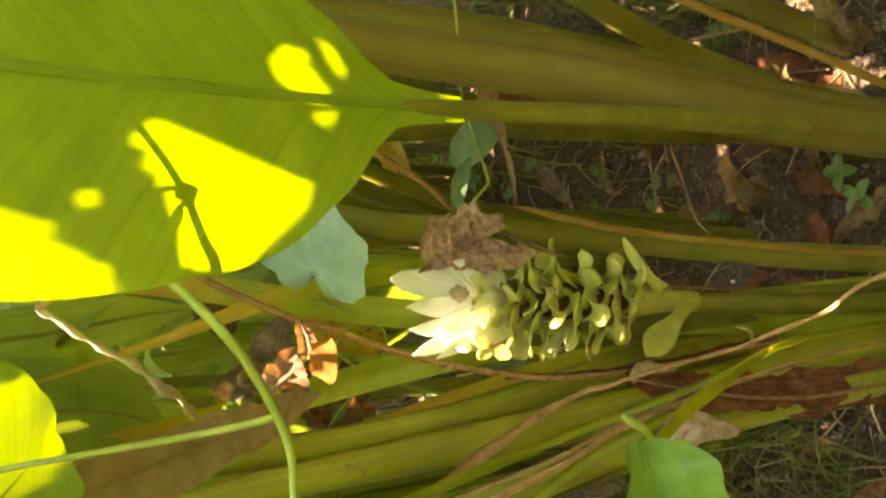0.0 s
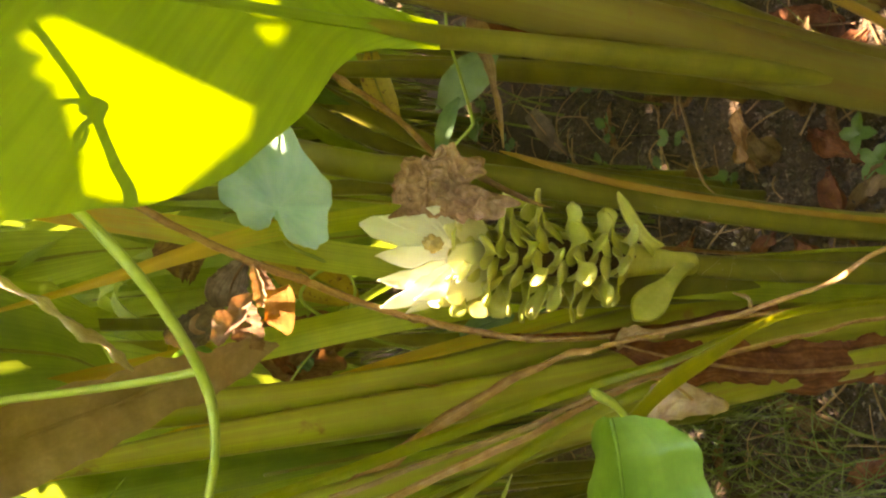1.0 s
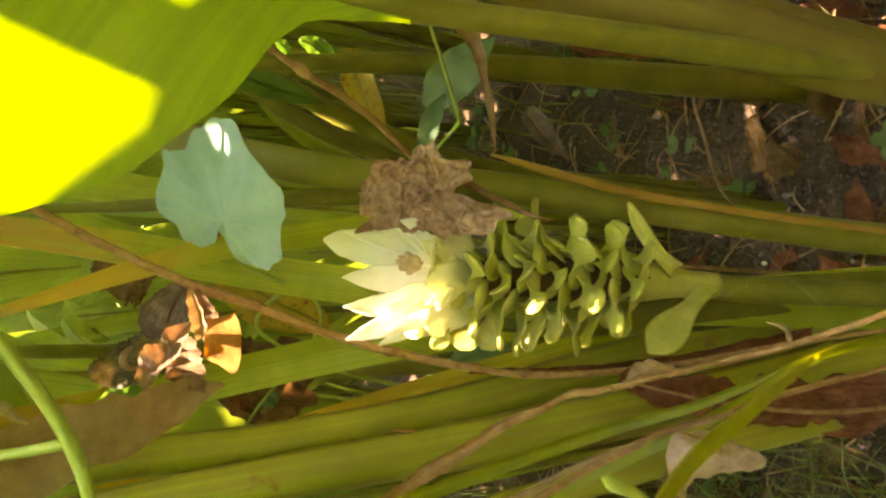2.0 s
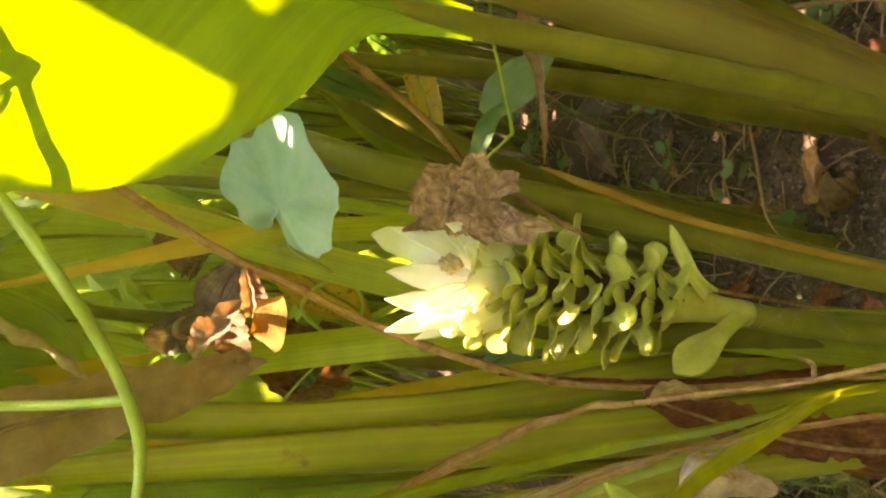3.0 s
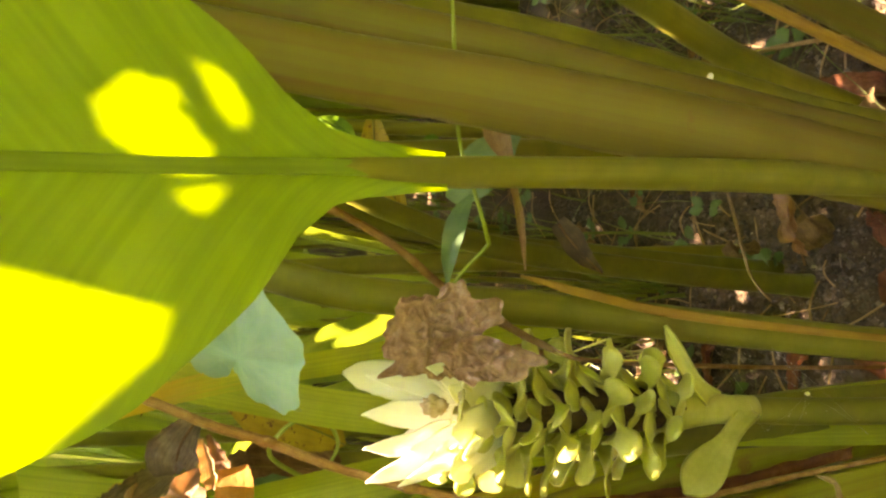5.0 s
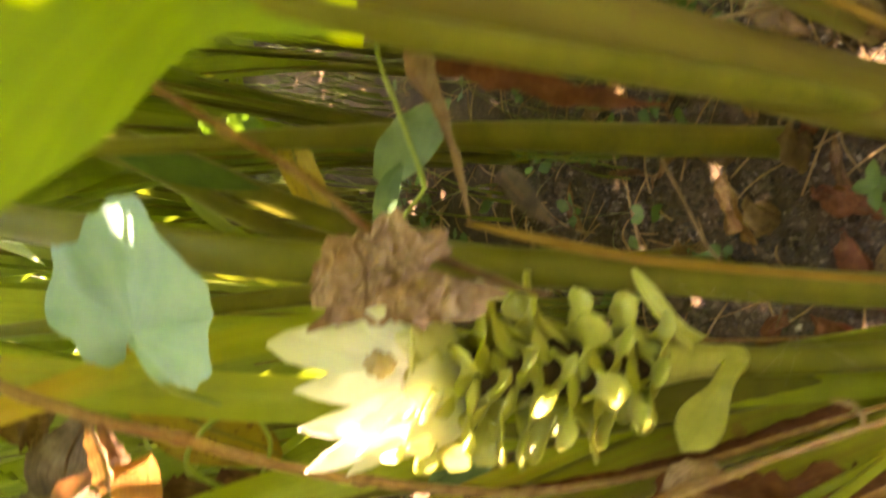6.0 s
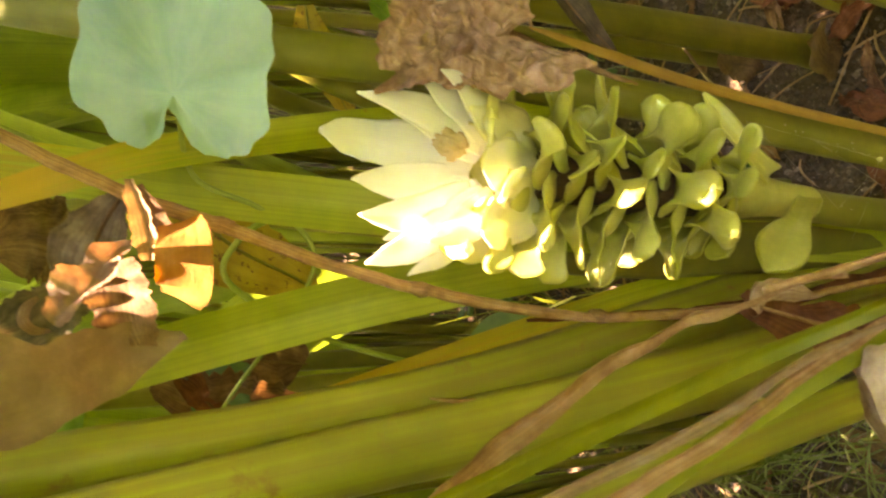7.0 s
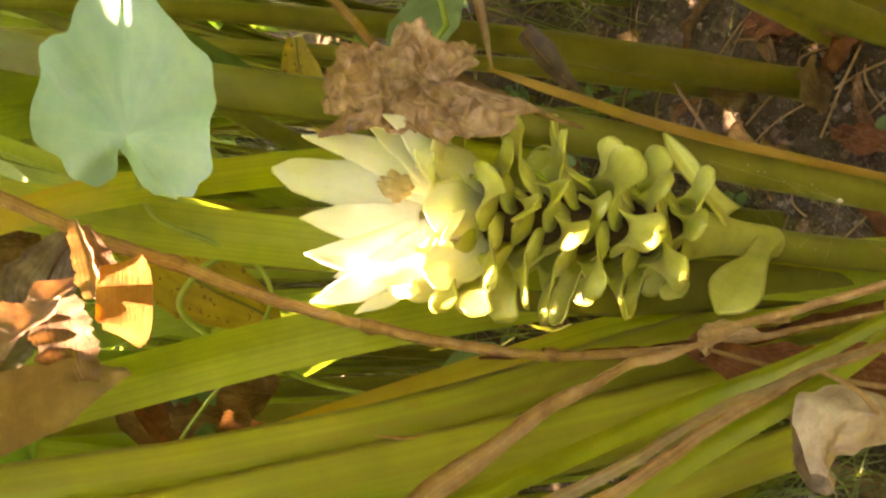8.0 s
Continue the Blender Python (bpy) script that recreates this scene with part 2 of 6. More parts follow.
GREY_DRY = dead_material("grey-brown dry leaf", [(0.3, (0.06, 0.045, 0.035)), (0.52, (0.14, 0.112, 0.09)), (0.75, (0.27, 0.24, 0.21))], scale=110, rough=0.6)
ASHEN = dead_material("ashen withered leaf", [(0.3, (0.11, 0.105, 0.07)), (0.52, (0.20, 0.19, 0.13)), (0.75, (0.32, 0.30, 0.22))], scale=110)
# the orange of sunlight passing through is put into this base colour
DRY_BACKLIT = dead_material("dry leaf with backlit orange", [(0.3, (0.36, 0.15, 0.03)), (0.5, (0.52, 0.25, 0.06)), (0.75, (0.66, 0.39, 0.13))], trans=0.5, tint=(1.2, 0.7, 0.2), fibres=0.35)
BARK = dead_material("brown vine", [(0.3, (0.24, 0.13, 0.06)), (0.55, (0.40, 0.25, 0.12)), (0.75, (0.52, 0.36, 0.19))], scale=160, trans=0.0)
STRAW = dead_material("straw", [(0.3, (0.27, 0.18, 0.095)), (0.7, (0.48, 0.37, 0.225))], scale=120, trans=0.1)
TAN = dead_material("tan dry strip", [(0.3, (0.30, 0.165, 0.075)), (0.5, (0.43, 0.27, 0.135)), (0.72, (0.56, 0.40, 0.23))], scale=130, trans=0.12)
DULL = dead_material("dull brown dead leaf", [(0.3, (0.17, 0.122, 0.066)), (0.55, (0.24, 0.175, 0.10)), (0.75, (0.34, 0.255, 0.155))], scale=60, trans=0.08, bump=0.3, fibres=0.12)
TENDRIL = dead_material("whitish tendril", [(0.3, (0.58, 0.52, 0.38)), (0.7, (0.80, 0.76, 0.62))], scale=200, trans=0.1)
BLEACHED = dead_material("bleached rolled leaf", [(0.3, (0.27, 0.185, 0.135)), (0.52, (0.44, 0.33, 0.255)), (0.72, (0.60, 0.49, 0.40))], scale=100, bump=0.8, fibres=0.3, trans=0.15)
WHITE_BIT = dead_material("pale chip", [(0.3, (0.60, 0.60, 0.62)), (0.7, (0.85, 0.86, 0.9))], trans=0.0, bump=0.1)


# ---- shape helpers ----
def thing(name, at, label, category, group="", kind=""):
    ob = new(name)
    ob.empty_display_size = 0.02
    ob.location = at
    return tagged(ob, label, category, group, kind)


def part(name, bm, material, parent=None, label=""):
    """Links a bmesh, built in world places, as one mesh object; under its parent it keeps that place."""
    me = bpy.data.meshes.new(name)
    bmesh.ops.recalc_face_normals(bm, faces=bm.faces) if len(bm.faces) < 30000 else None
    for f in bm.faces:
        f.smooth = True
    bm.to_mesh(me)
    bm.free()
    me.materials.append(material)
    ob = new(name, me)
    if parent:
        ob.parent = parent
        ob.matrix_parent_inverse = Matrix.Translation(-parent.location) if parent.parent is None else Matrix()
    return tagged(ob, label)


def spline(points, count):
    """A smooth curve through the points, evenly sampled in its parameter."""
    p = [Vector(q) for q in points]
    p = [p[0] * 2 - p[1], *p, p[-1] * 2 - p[-2]]
    out = []
    for k in range(count):
        f = k / (count - 1) * (len(p) - 3)
        i = min(int(f), len(p) - 4)
        t = f - i
        a, b, c, d = p[i : i + 4]
        out.append(0.5 * (2 * b + (c - a) * t + (2 * a - 5 * b + 4 * c - d) * t * t + (3 * b - a - 3 * c + d) * t**3))
    return out


def along(values, f):
    f *= len(values) - 1
    i = min(int(f), len(values) - 2)
    return values[i] + (values[i + 1] - values[i]) * (f - i)


def rooted(points, widths, inward=0.35):
    """A stalk's points and widths, carried on down into the soil."""
    a, b = Vector(points[0]), Vector(points[1])
    slope = (a - b) / (b.z - a.z)
    drop = a.z - GROUND + 0.012
    foot = a + slope * drop * inward
    foot.z = GROUND - 0.012
    half = a.lerp(foot, 0.5) + Vector((slope.x, slope.y, 0)) * drop * 0.08
    return [foot, half, *points], [widths[0] * 1.25, widths[0] * 1.12, *widths]


def axes_at(path, k, facing):
    t = (path[min(k + 1, len(path) - 1)] - path[max(k - 1, 0)]).normalized()
    side = t.cross(Vector(facing)).normalized()
    return t, side, side.cross(t).normalized()


def sweep(bm, points, widths, thick=0.5, facing=(0, -1, 0), rows=30, ring=10, channel=0.0, rough=0.0, seed=0):
    """A closed stalk along a curve: an oval section, hollowed to a channel, with bumps."""
    uv = bm.loops.layers.uv.verify()
    path = spline(points, rows)
    rings = []
    for k, c in enumerate(path):
        w = along(widths, k / (rows - 1)) / 2
        _, side, nor = axes_at(path, k, facing)
        one = []
        for j in range(ring):
            a = 2 * math.pi * j / ring
            s, h = math.cos(a), math.sin(a) * thick
            v = c + side * (w * s) + nor * (w * (h - channel * s * s))
            if rough:
                v += noise.noise_vector(v * 160 + Vector((seed, 0, 0))) * (rough * w)
            one.append(bm.verts.new(v))
        rings.append(one)
    for k in range(rows - 1):
        for j in range(ring):
            f = bm.faces.new((rings[k][j], rings[k][(j + 1) % ring], rings[k + 1][(j + 1) % ring], rings[k + 1][j]))
            for lp, (u, v) in zip(f.loops, ((j, k), (j + 1, k), (j + 1, k + 1), (j, k + 1))):
                lp[uv].uv = (abs(u / ring * 2 - 1) + 0.001 * seed, v / (rows - 1))
    for one in (rings[0], rings[-1]):
        try:
            bm.faces.new(one)
        except ValueError:
            pass
    return bm


def blade(bm, points, widths, facing=(0, -1, 0), rows=40, cols=8, fold=0.25, wave=0.0, ripple=8.0, ragged=0.0, crumple=0.0, seed=0, roll=0.0, two_sided=0.0):
    """A leaf blade along a curve: folded along its midrib, with wavy edges, torn margin and crumples."""
    uv = bm.loops.layers.uv.verify()
    path = spline(points, rows)
    grid = []
    for k, c in enumerate(path):
        f = k / (rows - 1)
        w = along(widths, f) / 2
        t, side, nor = axes_at(path, k, facing)
        q = Matrix.Rotation(roll * f, 3, t)
        side, nor = q @ side, q @ nor
        one = []
        for j in range(cols + 1):
            s = j / cols * 2 - 1
            edge = w * (1 + ragged * noise.noise((f * 23 + seed, s * 2, seed)) * abs(s))
            lift = fold * w * abs(s) ** 1.4 + wave * w * s * s * math.sin(ripple * f * math.pi + seed + (1.7 if s > 0 else 0))
            v = c + side * (edge * s) + nor * lift
            if crumple:
                v += noise.turbulence_vector(v * 45 + Vector((seed * 7.1, 0, 0)), 3, False) * crumple
            one.append(bm.verts.new(v))
        grid.append(one)
    for k in range(rows - 1):
        for j in range(cols):
            f = bm.faces.new((grid[k][j], grid[k][j + 1], grid[k + 1][j + 1], grid[k + 1][j]))
            for lp, (u, v) in zip(f.loops, ((j, k), (j + 1, k), (j + 1, k + 1), (j, k + 1))):
                lp[uv].uv = (u / cols + seed * 0.37, v / (rows - 1))
    return bm


def placed_rough(c, radius, seed):
    """A small withered lump of folded tissue."""
    bm = bmesh.new()
    bmesh.ops.create_icosphere(bm, subdivisions=4, radius=radius)
    bm.loops.layers.uv.verify()
    for v in bm.verts:
        n = v.co.normalized()
        v.co += n * (radius * 0.55 * noise.turbulence(v.co * 330 + Vector((seed, 0, 0)), 3, True) - radius * 0.3)
        v.co = c + Vector((v.co.x * 0.9, v.co.y * 0.7, v.co.z * 1.25))
    return bm


GROUND = -0.185  # the soil's height; the flower's foot stands on it


def on_ground(x, y):
    """Height of the soil."""
    return GROUND + 0.010 * noise.noise((x * 5.0, y * 5.0, 0.3)) + 0.004 * noise.noise((x * 21, y * 21, 4.0))


# ---- ground ----
def build_ground():
    bm = bmesh.new()
    def axis(near, far, step):
        v = [i * step for i in range(int(near / step) + 1)]
        d = step
        while v[-1] < far:
            d *= 1.22
            v.append(v[-1] + d)
        return sorted({-q for q in v} | set(v))
    xs = axis(0.45, 60, 0.009)
    ys = [q + 0.72 for q in axis(0.42, 60, 0.009)]
    grid = []
    for y in ys:
        row = []
        for x in xs:
            near = max(0.0, 1 - math.hypot(x, y - 0.72) / 3)
            z = on_ground(x, y) + near * (0.0025 * noise.noise((x * 75, y * 75, 1)) + 0.0015 * noise.noise((x * 170, y * 170, 2)))
            row.append(bm.verts.new((x, y, z)))
        grid.append(row)
    for a, b in zip(grid, grid[1:]):
        for j in range(len(xs) - 1):
            bm.faces.new((a[j], a[j + 1], b[j + 1], b[j]))
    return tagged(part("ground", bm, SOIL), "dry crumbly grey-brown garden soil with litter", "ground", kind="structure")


build_ground()


# ---- the big leaf and its plant ----
big_plant = thing("turmeric_plant", (0.082, 0.385, GROUND), "turmeric plant with one broad sunlit lime-green leaf", "plant")
part("leaf_sheath", sweep(bmesh.new(), *rooted([(0.081, 0.374, -0.05), (0.083, 0.369, 0.03), (0.086, 0.362, 0.10), (0.089, 0.354, 0.17), (0.091, 0.345, 0.26), (0.092, 0.338, 0.33), (0.100, 0.33, 0.45)],
     [0.034, 0.034, 0.033, 0.030, 0.025, 0.021, 0.014]), 0.42, channel=0.25, rows=60, ring=14, rough=0.05), SHEATH, big_plant, "green sheath streaked with red-brown")
part("leaf_sheath", sweep(bmesh.new(), *rooted([(0.098, 0.39, -0.05), (0.101, 0.385, 0.05), (0.106, 0.38, 0.14), (0.114, 0.38, 0.24), (0.120, 0.385, 0.34), (0.13, 0.40, 0.45)],
     [0.024, 0.023, 0.021, 0.018, 0.015, 0.008]), 0.4, channel=0.2, rows=50, seed=3, rough=0.05), SHEATH, big_plant)
part("leaf_sheath", sweep(bmesh.new(), *rooted([(0.128, 0.475, -0.03), (0.134, 0.465, 0.06), (0.140, 0.455, 0.184), (0.138, 0.448, 0.297), (0.13, 0.44, 0.42)],
     [0.024, 0.022, 0.021, 0.018, 0.01]), 0.4, channel=0.2, rows=50, seed=5, rough=0.05), STALK, big_plant)
part("petiole", sweep(bmesh.new(), [(0.082, 0.376, -0.06), (0.078, 0.364, 0.03), (0.075, 0.354, 0.10), (0.071, 0.343, 0.16), (0.065, 0.325, 0.235), (0.060, 0.3095, 0.290), (0.0585, 0.2995, 0.322), (0.0570, 0.2915, 0.340)],
     [0.004, 0.012, 0.0145, 0.013, 0.0105, 0.009, 0.006, 0.003], 0.5, channel=0.35, rows=40, ring=12), STALK, big_plant)
LEAF_PATH = [(0.0605, 0.3105, 0.285), (0.0585, 0.300, 0.318), (0.0545, 0.280, 0.362), (0.051, 0.258, 0.41), (0.049, 0.238, 0.46), (0.049, 0.222, 0.51), (0.052, 0.215, 0.57), (0.058, 0.22, 0.63), (0.066, 0.235, 0.68)]
big_blade = part("leaf_blade", blade(bmesh.new(), LEAF_PATH, [0.011, 0.012, 0.014, 0.0155, 0.019, 0.034, 0.061, 0.081, 0.100, 0.112, 0.119, 0.122, 0.124, 0.126, 0.127,
     0.126, 0.125, 0.124, 0.122, 0.120, 0.118, 0.114, 0.11, 0.104, 0.098, 0.09, 0.08, 0.068, 0.055, 0.03, 0.002],
     facing=(0.1, -1, -0.3), rows=90, cols=22, fold=-0.10, wave=0.045, ripple=9, ragged=0.02, seed=2), BIG_LEAF, big_plant, "broad lime-green blade glowing in the sun")
part("midrib", sweep(bmesh.new(), [(p[0], p[1] - 0.0003, p[2]) for p in LEAF_PATH], [0.0044, 0.0042, 0.0038, 0.0035, 0.0032, 0.0029, 0.0026, 0.002, 0.001], 0.22, facing=(0.1, -1, -0.3), rows=70, ring=14), MIDRIB, big_blade, "darker green midrib")

# ---- the stalks behind and beside the flower ----
clump = thing("turmeric_plant", (-0.02, 0.40, GROUND), "clump of yellow-green turmeric leaf stalks behind the flower", "plant")


def stalk(points, widths, material=STALK, name="leaf_stalk", thick=0.45, channel=0.2, seed=0, parent=None, label=""):
    points, widths = rooted(points, widths) if points[0][2] < 0.03 else (points, widths)
    return part(name, sweep(bmesh.new(), points, widths, thick, channel=channel, rows=60, ring=12, rough=0.04, seed=seed), material, parent or clump, label)


stalk([(-0.004, 0.402, -0.01), (0.004, 0.405, 0.107), (0.010, 0.412, 0.20), (0.012, 0.420, 0.26), (0.016, 0.432, 0.295), (0.030, 0.470, 0.356), (0.05, 0.52, 0.43), (0.07, 0.58, 0.52)],
      [0.018, 0.017, 0.016, 0.0155, 0.0155, 0.014, 0.012, 0.004], seed=1)
stalk([(0.001, 0.3935, 0.0), (0.010, 0.3955, 0.122), (0.0185, 0.3985, 0.177), (0.0225, 0.4005, 0.197), (0.0248, 0.402, 0.2085)], [0.0038, 0.0046, 0.0042, 0.0030, 0.0008], ORANGE_EDGE, "drying_margin", 0.3, 0.0, 2, label="orange drying edge of a stalk")
part("narrow_leaf", blade(bmesh.new(), [(0.002, 0.416, 0.18), (-0.007, 0.417, 0.238), (-0.014, 0.419, 0.280), (-0.023, 0.425, 0.326), (-0.032, 0.431, 0.355), (-0.049, 0.44, 0.40), (-0.07, 0.455, 0.46)],
     [0.010, 0.011, 0.011, 0.010, 0.009, 0.005, 0.001], fold=0.5, wave=0.05), YELLOWING, clump, "narrow leaf drying to yellow at its tip")
part("narrow_leaf", blade(bmesh.new(), *rooted([(-0.047, 0.402, 0.06), (-0.044, 0.411, 0.171), (-0.037, 0.421, 0.266), (-0.030, 0.441, 0.324), (-0.025, 0.451, 0.356), (-0.018, 0.475, 0.42), (-0.01, 0.51, 0.5)],
     [0.016, 0.016, 0.0165, 0.016, 0.015, 0.012, 0.002]), rows=60, fold=0.4, wave=0.04, seed=4), NARROW, clump)
part("narrow_leaf", blade(bmesh.new(), *rooted([(-0.034, 0.408, -0.01), (-0.043, 0.412, 0.083), (-0.052, 0.417, 0.168), (-0.065, 0.425, 0.254), (-0.084, 0.440, 0.334), (-0.089, 0.445, 0.351), (-0.105, 0.46, 0.42), (-0.13, 0.49, 0.5)],
     [0.019, 0.018, 0.018, 0.0175, 0.0165, 0.016, 0.013, 0.002]), rows=60, fold=0.45, wave=0.03, seed=6), NARROW, clump)
part("narrow_leaf", blade(bmesh.new(), *rooted([(-0.050, 0.418, -0.01), (-0.060, 0.42, 0.09), (-0.066, 0.421, 0.137), (-0.078, 0.426, 0.187), (-0.096, 0.431, 0.256), (-0.110, 0.433, 0.306), (-0.13, 0.44, 0.37), (-0.16, 0.46, 0.46)],
     [0.015, 0.015, 0.014, 0.013, 0.013, 0.012, 0.009, 0.001]), rows=60, fold=0.5, wave=0.03, seed=8), YELLOWING, clump)
stalk([(-0.040, 0.404, -0.01), (-0.046, 0.404, 0.094), (-0.051, 0.408, 0.15), (-0.054, 0.418, 0.20)], [0.030, 0.026, 0.020, 0.008], STALK, "leaf_sheath", 0.35, 0.2, 31, None, "sheath round the flower's foot")

side_plant = thing("turmeric_plant", (-0.075, 0.40, GROUND), "turmeric stalks with brown-streaked sheaths", "plant")
stalk([(-0.058, 0.409, -0.012), (-0.066, 0.407, 0.06), (-0.077, 0.406, 0.125), (-0.095, 0.405, 0.225), (-0.103, 0.406, 0.296), (-0.107, 0.411, 0.351), (-0.115, 0.43, 0.43), (-0.12, 0.46, 0.52)],
      [0.032, 0.031, 0.027, 0.021, 0.018, 0.017, 0.014, 0.004], GREEN_SHEATH, "leaf_sheath", 0.28, 0.5, 7, side_plant, "thick sheath with a brown split edge")
stalk([(-0.076, 0.383, -0.01), (-0.083, 0.383, 0.04), (-0.093, 0.383, 0.120), (-0.102, 0.384, 0.196), (-0.111, 0.39, 0.277), (-0.12, 0.395, 0.36), (-0.135, 0.41, 0.46)],
      [0.028, 0.028, 0.026, 0.024, 0.021, 0.016, 0.004], GREEN_SHEATH, "leaf_sheath", 0.28, 0.5, 9, side_plant)
stalk([(-0.090, 0.355, -0.01), (-0.104, 0.357, 0.1), (-0.124, 0.36, 0.22), (-0.146, 0.37, 0.33), (-0.17, 0.39, 0.44)], [0.018, 0.016, 0.014, 0.012, 0.003], GREEN_SHEATH, "leaf_stalk", 0.3, 0.4, 11, side_plant)

part("dead_margin", blade(bmesh.new(), [(-0.074, 0.4, 0.214), (-0.074, 0.398, 0.193), (-0.074, 0.396, 0.157), (-0.072, 0.394, 0.118), (-0.066, 0.392, 0.073), (-0.057, 0.39, 0.015)],
     [0.001, 0.003, 0.0045, 0.005, 0.006, 0.006], rows=60, cols=8, fold=0.4, wave=0.1, ragged=0.35, crumple=0.001, seed=21), DRY_RED, side_plant, "red-brown dry margin of a sheath")
part("split_edge", sweep(bmesh.new(), [(-0.0955, 0.392, 0.255), (-0.0975, 0.391, 0.241), (-0.098, 0.390, 0.227), (-0.0975, 0.389, 0.209), (-0.0955, 0.388, 0.182), (-0.092, 0.387, 0.143), (-0.088, 0.386, 0.099), (-0.083, 0.385, 0.04)],
     [0.0006, 0.0022, 0.0026, 0.003, 0.0034, 0.0036, 0.004, 0.004], 0.5, rows=60, ring=8, rough=0.3), BARK, side_plant, "brown split edge of a sheath")

# ---- the flower spike ----
SPIKE_LOW, SPIKE_TOP = Vector((-0.0310, 0.386, 0.112)), Vector((-0.0285, 0.382, 0.262))
spike = thing("turmeric_flower_spike", (-0.036, 0.388, GROUND), "turmeric flower spike, green pouched bracts below white ones", "flower")
# olive stem; its darker material also stands in for the shade low down
part("flower_stem", sweep(bmesh.new(), [(-0.038, 0.388, -0.197), (-0.037, 0.388, -0.05), (-0.035, 0.388, 0.05), (-0.0325, 0.387, 0.092), (-0.0318, 0.386, 0.102)], [0.015, 0.0145, 0.0135, 0.0130, 0.0125], 0.95, rows=40, ring=16, rough=0.03), STALK, spike, "smooth olive-green flower stem")
part("neck", sweep(bmesh.new(), [(-0.0326, 0.387, 0.088), (-0.0318, 0.386, 0.102), (-0.0311, 0.386, 0.116), (-0.0306, 0.386, 0.128), (-0.0302, 0.386, 0.138), (-0.030, 0.386, 0.146)], [0.0132, 0.0134, 0.0150, 0.0185, 0.0225, 0.020], 0.95, rows=30, ring=18, rough=0.05), BRACT, spike, "green neck widening under the bracts")
part("core", sweep(bmesh.new(), [SPIKE_LOW.lerp(SPIKE_TOP, 0.16), SPIKE_LOW.lerp(SPIKE_TOP, 0.45), SPIKE_LOW.lerp(SPIKE_TOP, 0.80)], [0.018, 0.020, 0.014], 1.0, rows=16, ring=14, rough=0.25), CORE, spike, "core between the bracts, darkened for the shade in their gaps")
AX = (SPIKE_TOP - SPIKE_LOW).normalized()
AX_R = Vector((1, 0, 0)) - AX * AX.x
AX_R.normalize()
AX_B = AX.cross(AX_R)


def spoon_width(v, wide, full):
    """Half-width of a bract from its foot (v = 0) to its round end (v = 1)."""
    w = along([0.0050, 0.0070, 0.0086, 0.0090 * full, 0.0070 * full, 0.0050, 0.0043, 0.0048, 0.0058, 0.0063, 0.0062], v)
    return wide * w * (math.sqrt(max(0.0, 1 - ((v - 0.80) / 0.20) ** 2)) if v > 0.80 else 1)


def bract(height, angle, size, seed, wide=1.0, flare=1.0, full=1.0):
    """One bract: a pouch that clasps the axis, its margins drawn in, ending in a round spoon that stands off and rolls back."""
    bm = bmesh.new()
    uv = bm.loops.layers.uv.verify()
    rnd = random.Random(seed)
    rows, cols = 28, 14
    out = AX_R * math.cos(angle) + AX_B * math.sin(angle)
    side = AX.cross(out)
    fl = flare * rnd.uniform(0.82, 1.2)
    roll = rnd.choice((-1, 1)) * rnd.uniform(0.1, 0.75)
    back = rnd.choice((1.0, 0.8, 0.5, -0.9)) * rnd.uniform(0.7, 1.3)
    drift = rnd.uniform(-0.004, 0.004)
    line = [(0.0070, -0.0035), (0.0125, -0.0010), (0.0168, 0.0030), (0.0190, 0.0064), (0.0200 + 0.0024 * fl, 0.0088), (0.0205 + 0.0062 * fl, 0.0106), (0.0206 + 0.0105 * fl, 0.0122 - 0.0012 * fl)]
    path = spline([(r, 0, h) for r, h in line], rows + 1)
    grid = []
    for k, c in enumerate(path):
        v = k / rows
        lip = min(1.0, max(0.0, (v - 0.45) / 0.35))
        a, b = path[max(k - 1, 0)], path[min(k + 1, rows)]
        t = (b - a).normalized()
        nor = Vector((-t.z, 0, t.x))
        w = spoon_width(v, wide, full) * size
        cup = math.sin(math.pi * min(1.0, v / 0.62))
        tilt = roll * lip
        row = []
        for j in range(cols + 1):
            u = j / cols * 2 - 1
            lat = w * u * math.cos(tilt)
            lift = w * u * math.sin(tilt) - back * 0.0024 * size * lip * u * u
            r = size * c.x - 0.0062 * size * cup * u * u + nor.x * lift
            h = size * c.z + 0.0028 * size * cup * u * u + nor.z * lift
            p = SPIKE_LOW + AX * (height + h) + out * r + side * (lat + drift * lip)
            p += noise.noise_vector(p * 90 + Vector((seed, 0, 0))) * 0.0007
            row.append(bm.verts.new(p))
        grid.append(row)
    for k in range(rows):
        for j in range(cols):
            f = bm.faces.new((grid[k][j], grid[k][j + 1], grid[k + 1][j + 1], grid[k + 1][j]))
            for lp, (a, c) in zip(f.loops, ((j, k), (j + 1, k), (j + 1, k + 1), (j, k + 1))):
                lp[uv].uv = (a / cols, c / rows)
    return bm


def fleshy(ob, thickness=0.0007):
    """Gives a blade its real thickness."""
    m = ob.modifiers.new("thickness", "SOLIDIFY")
    m.thickness, m.offset = thickness, 0.0
    return ob


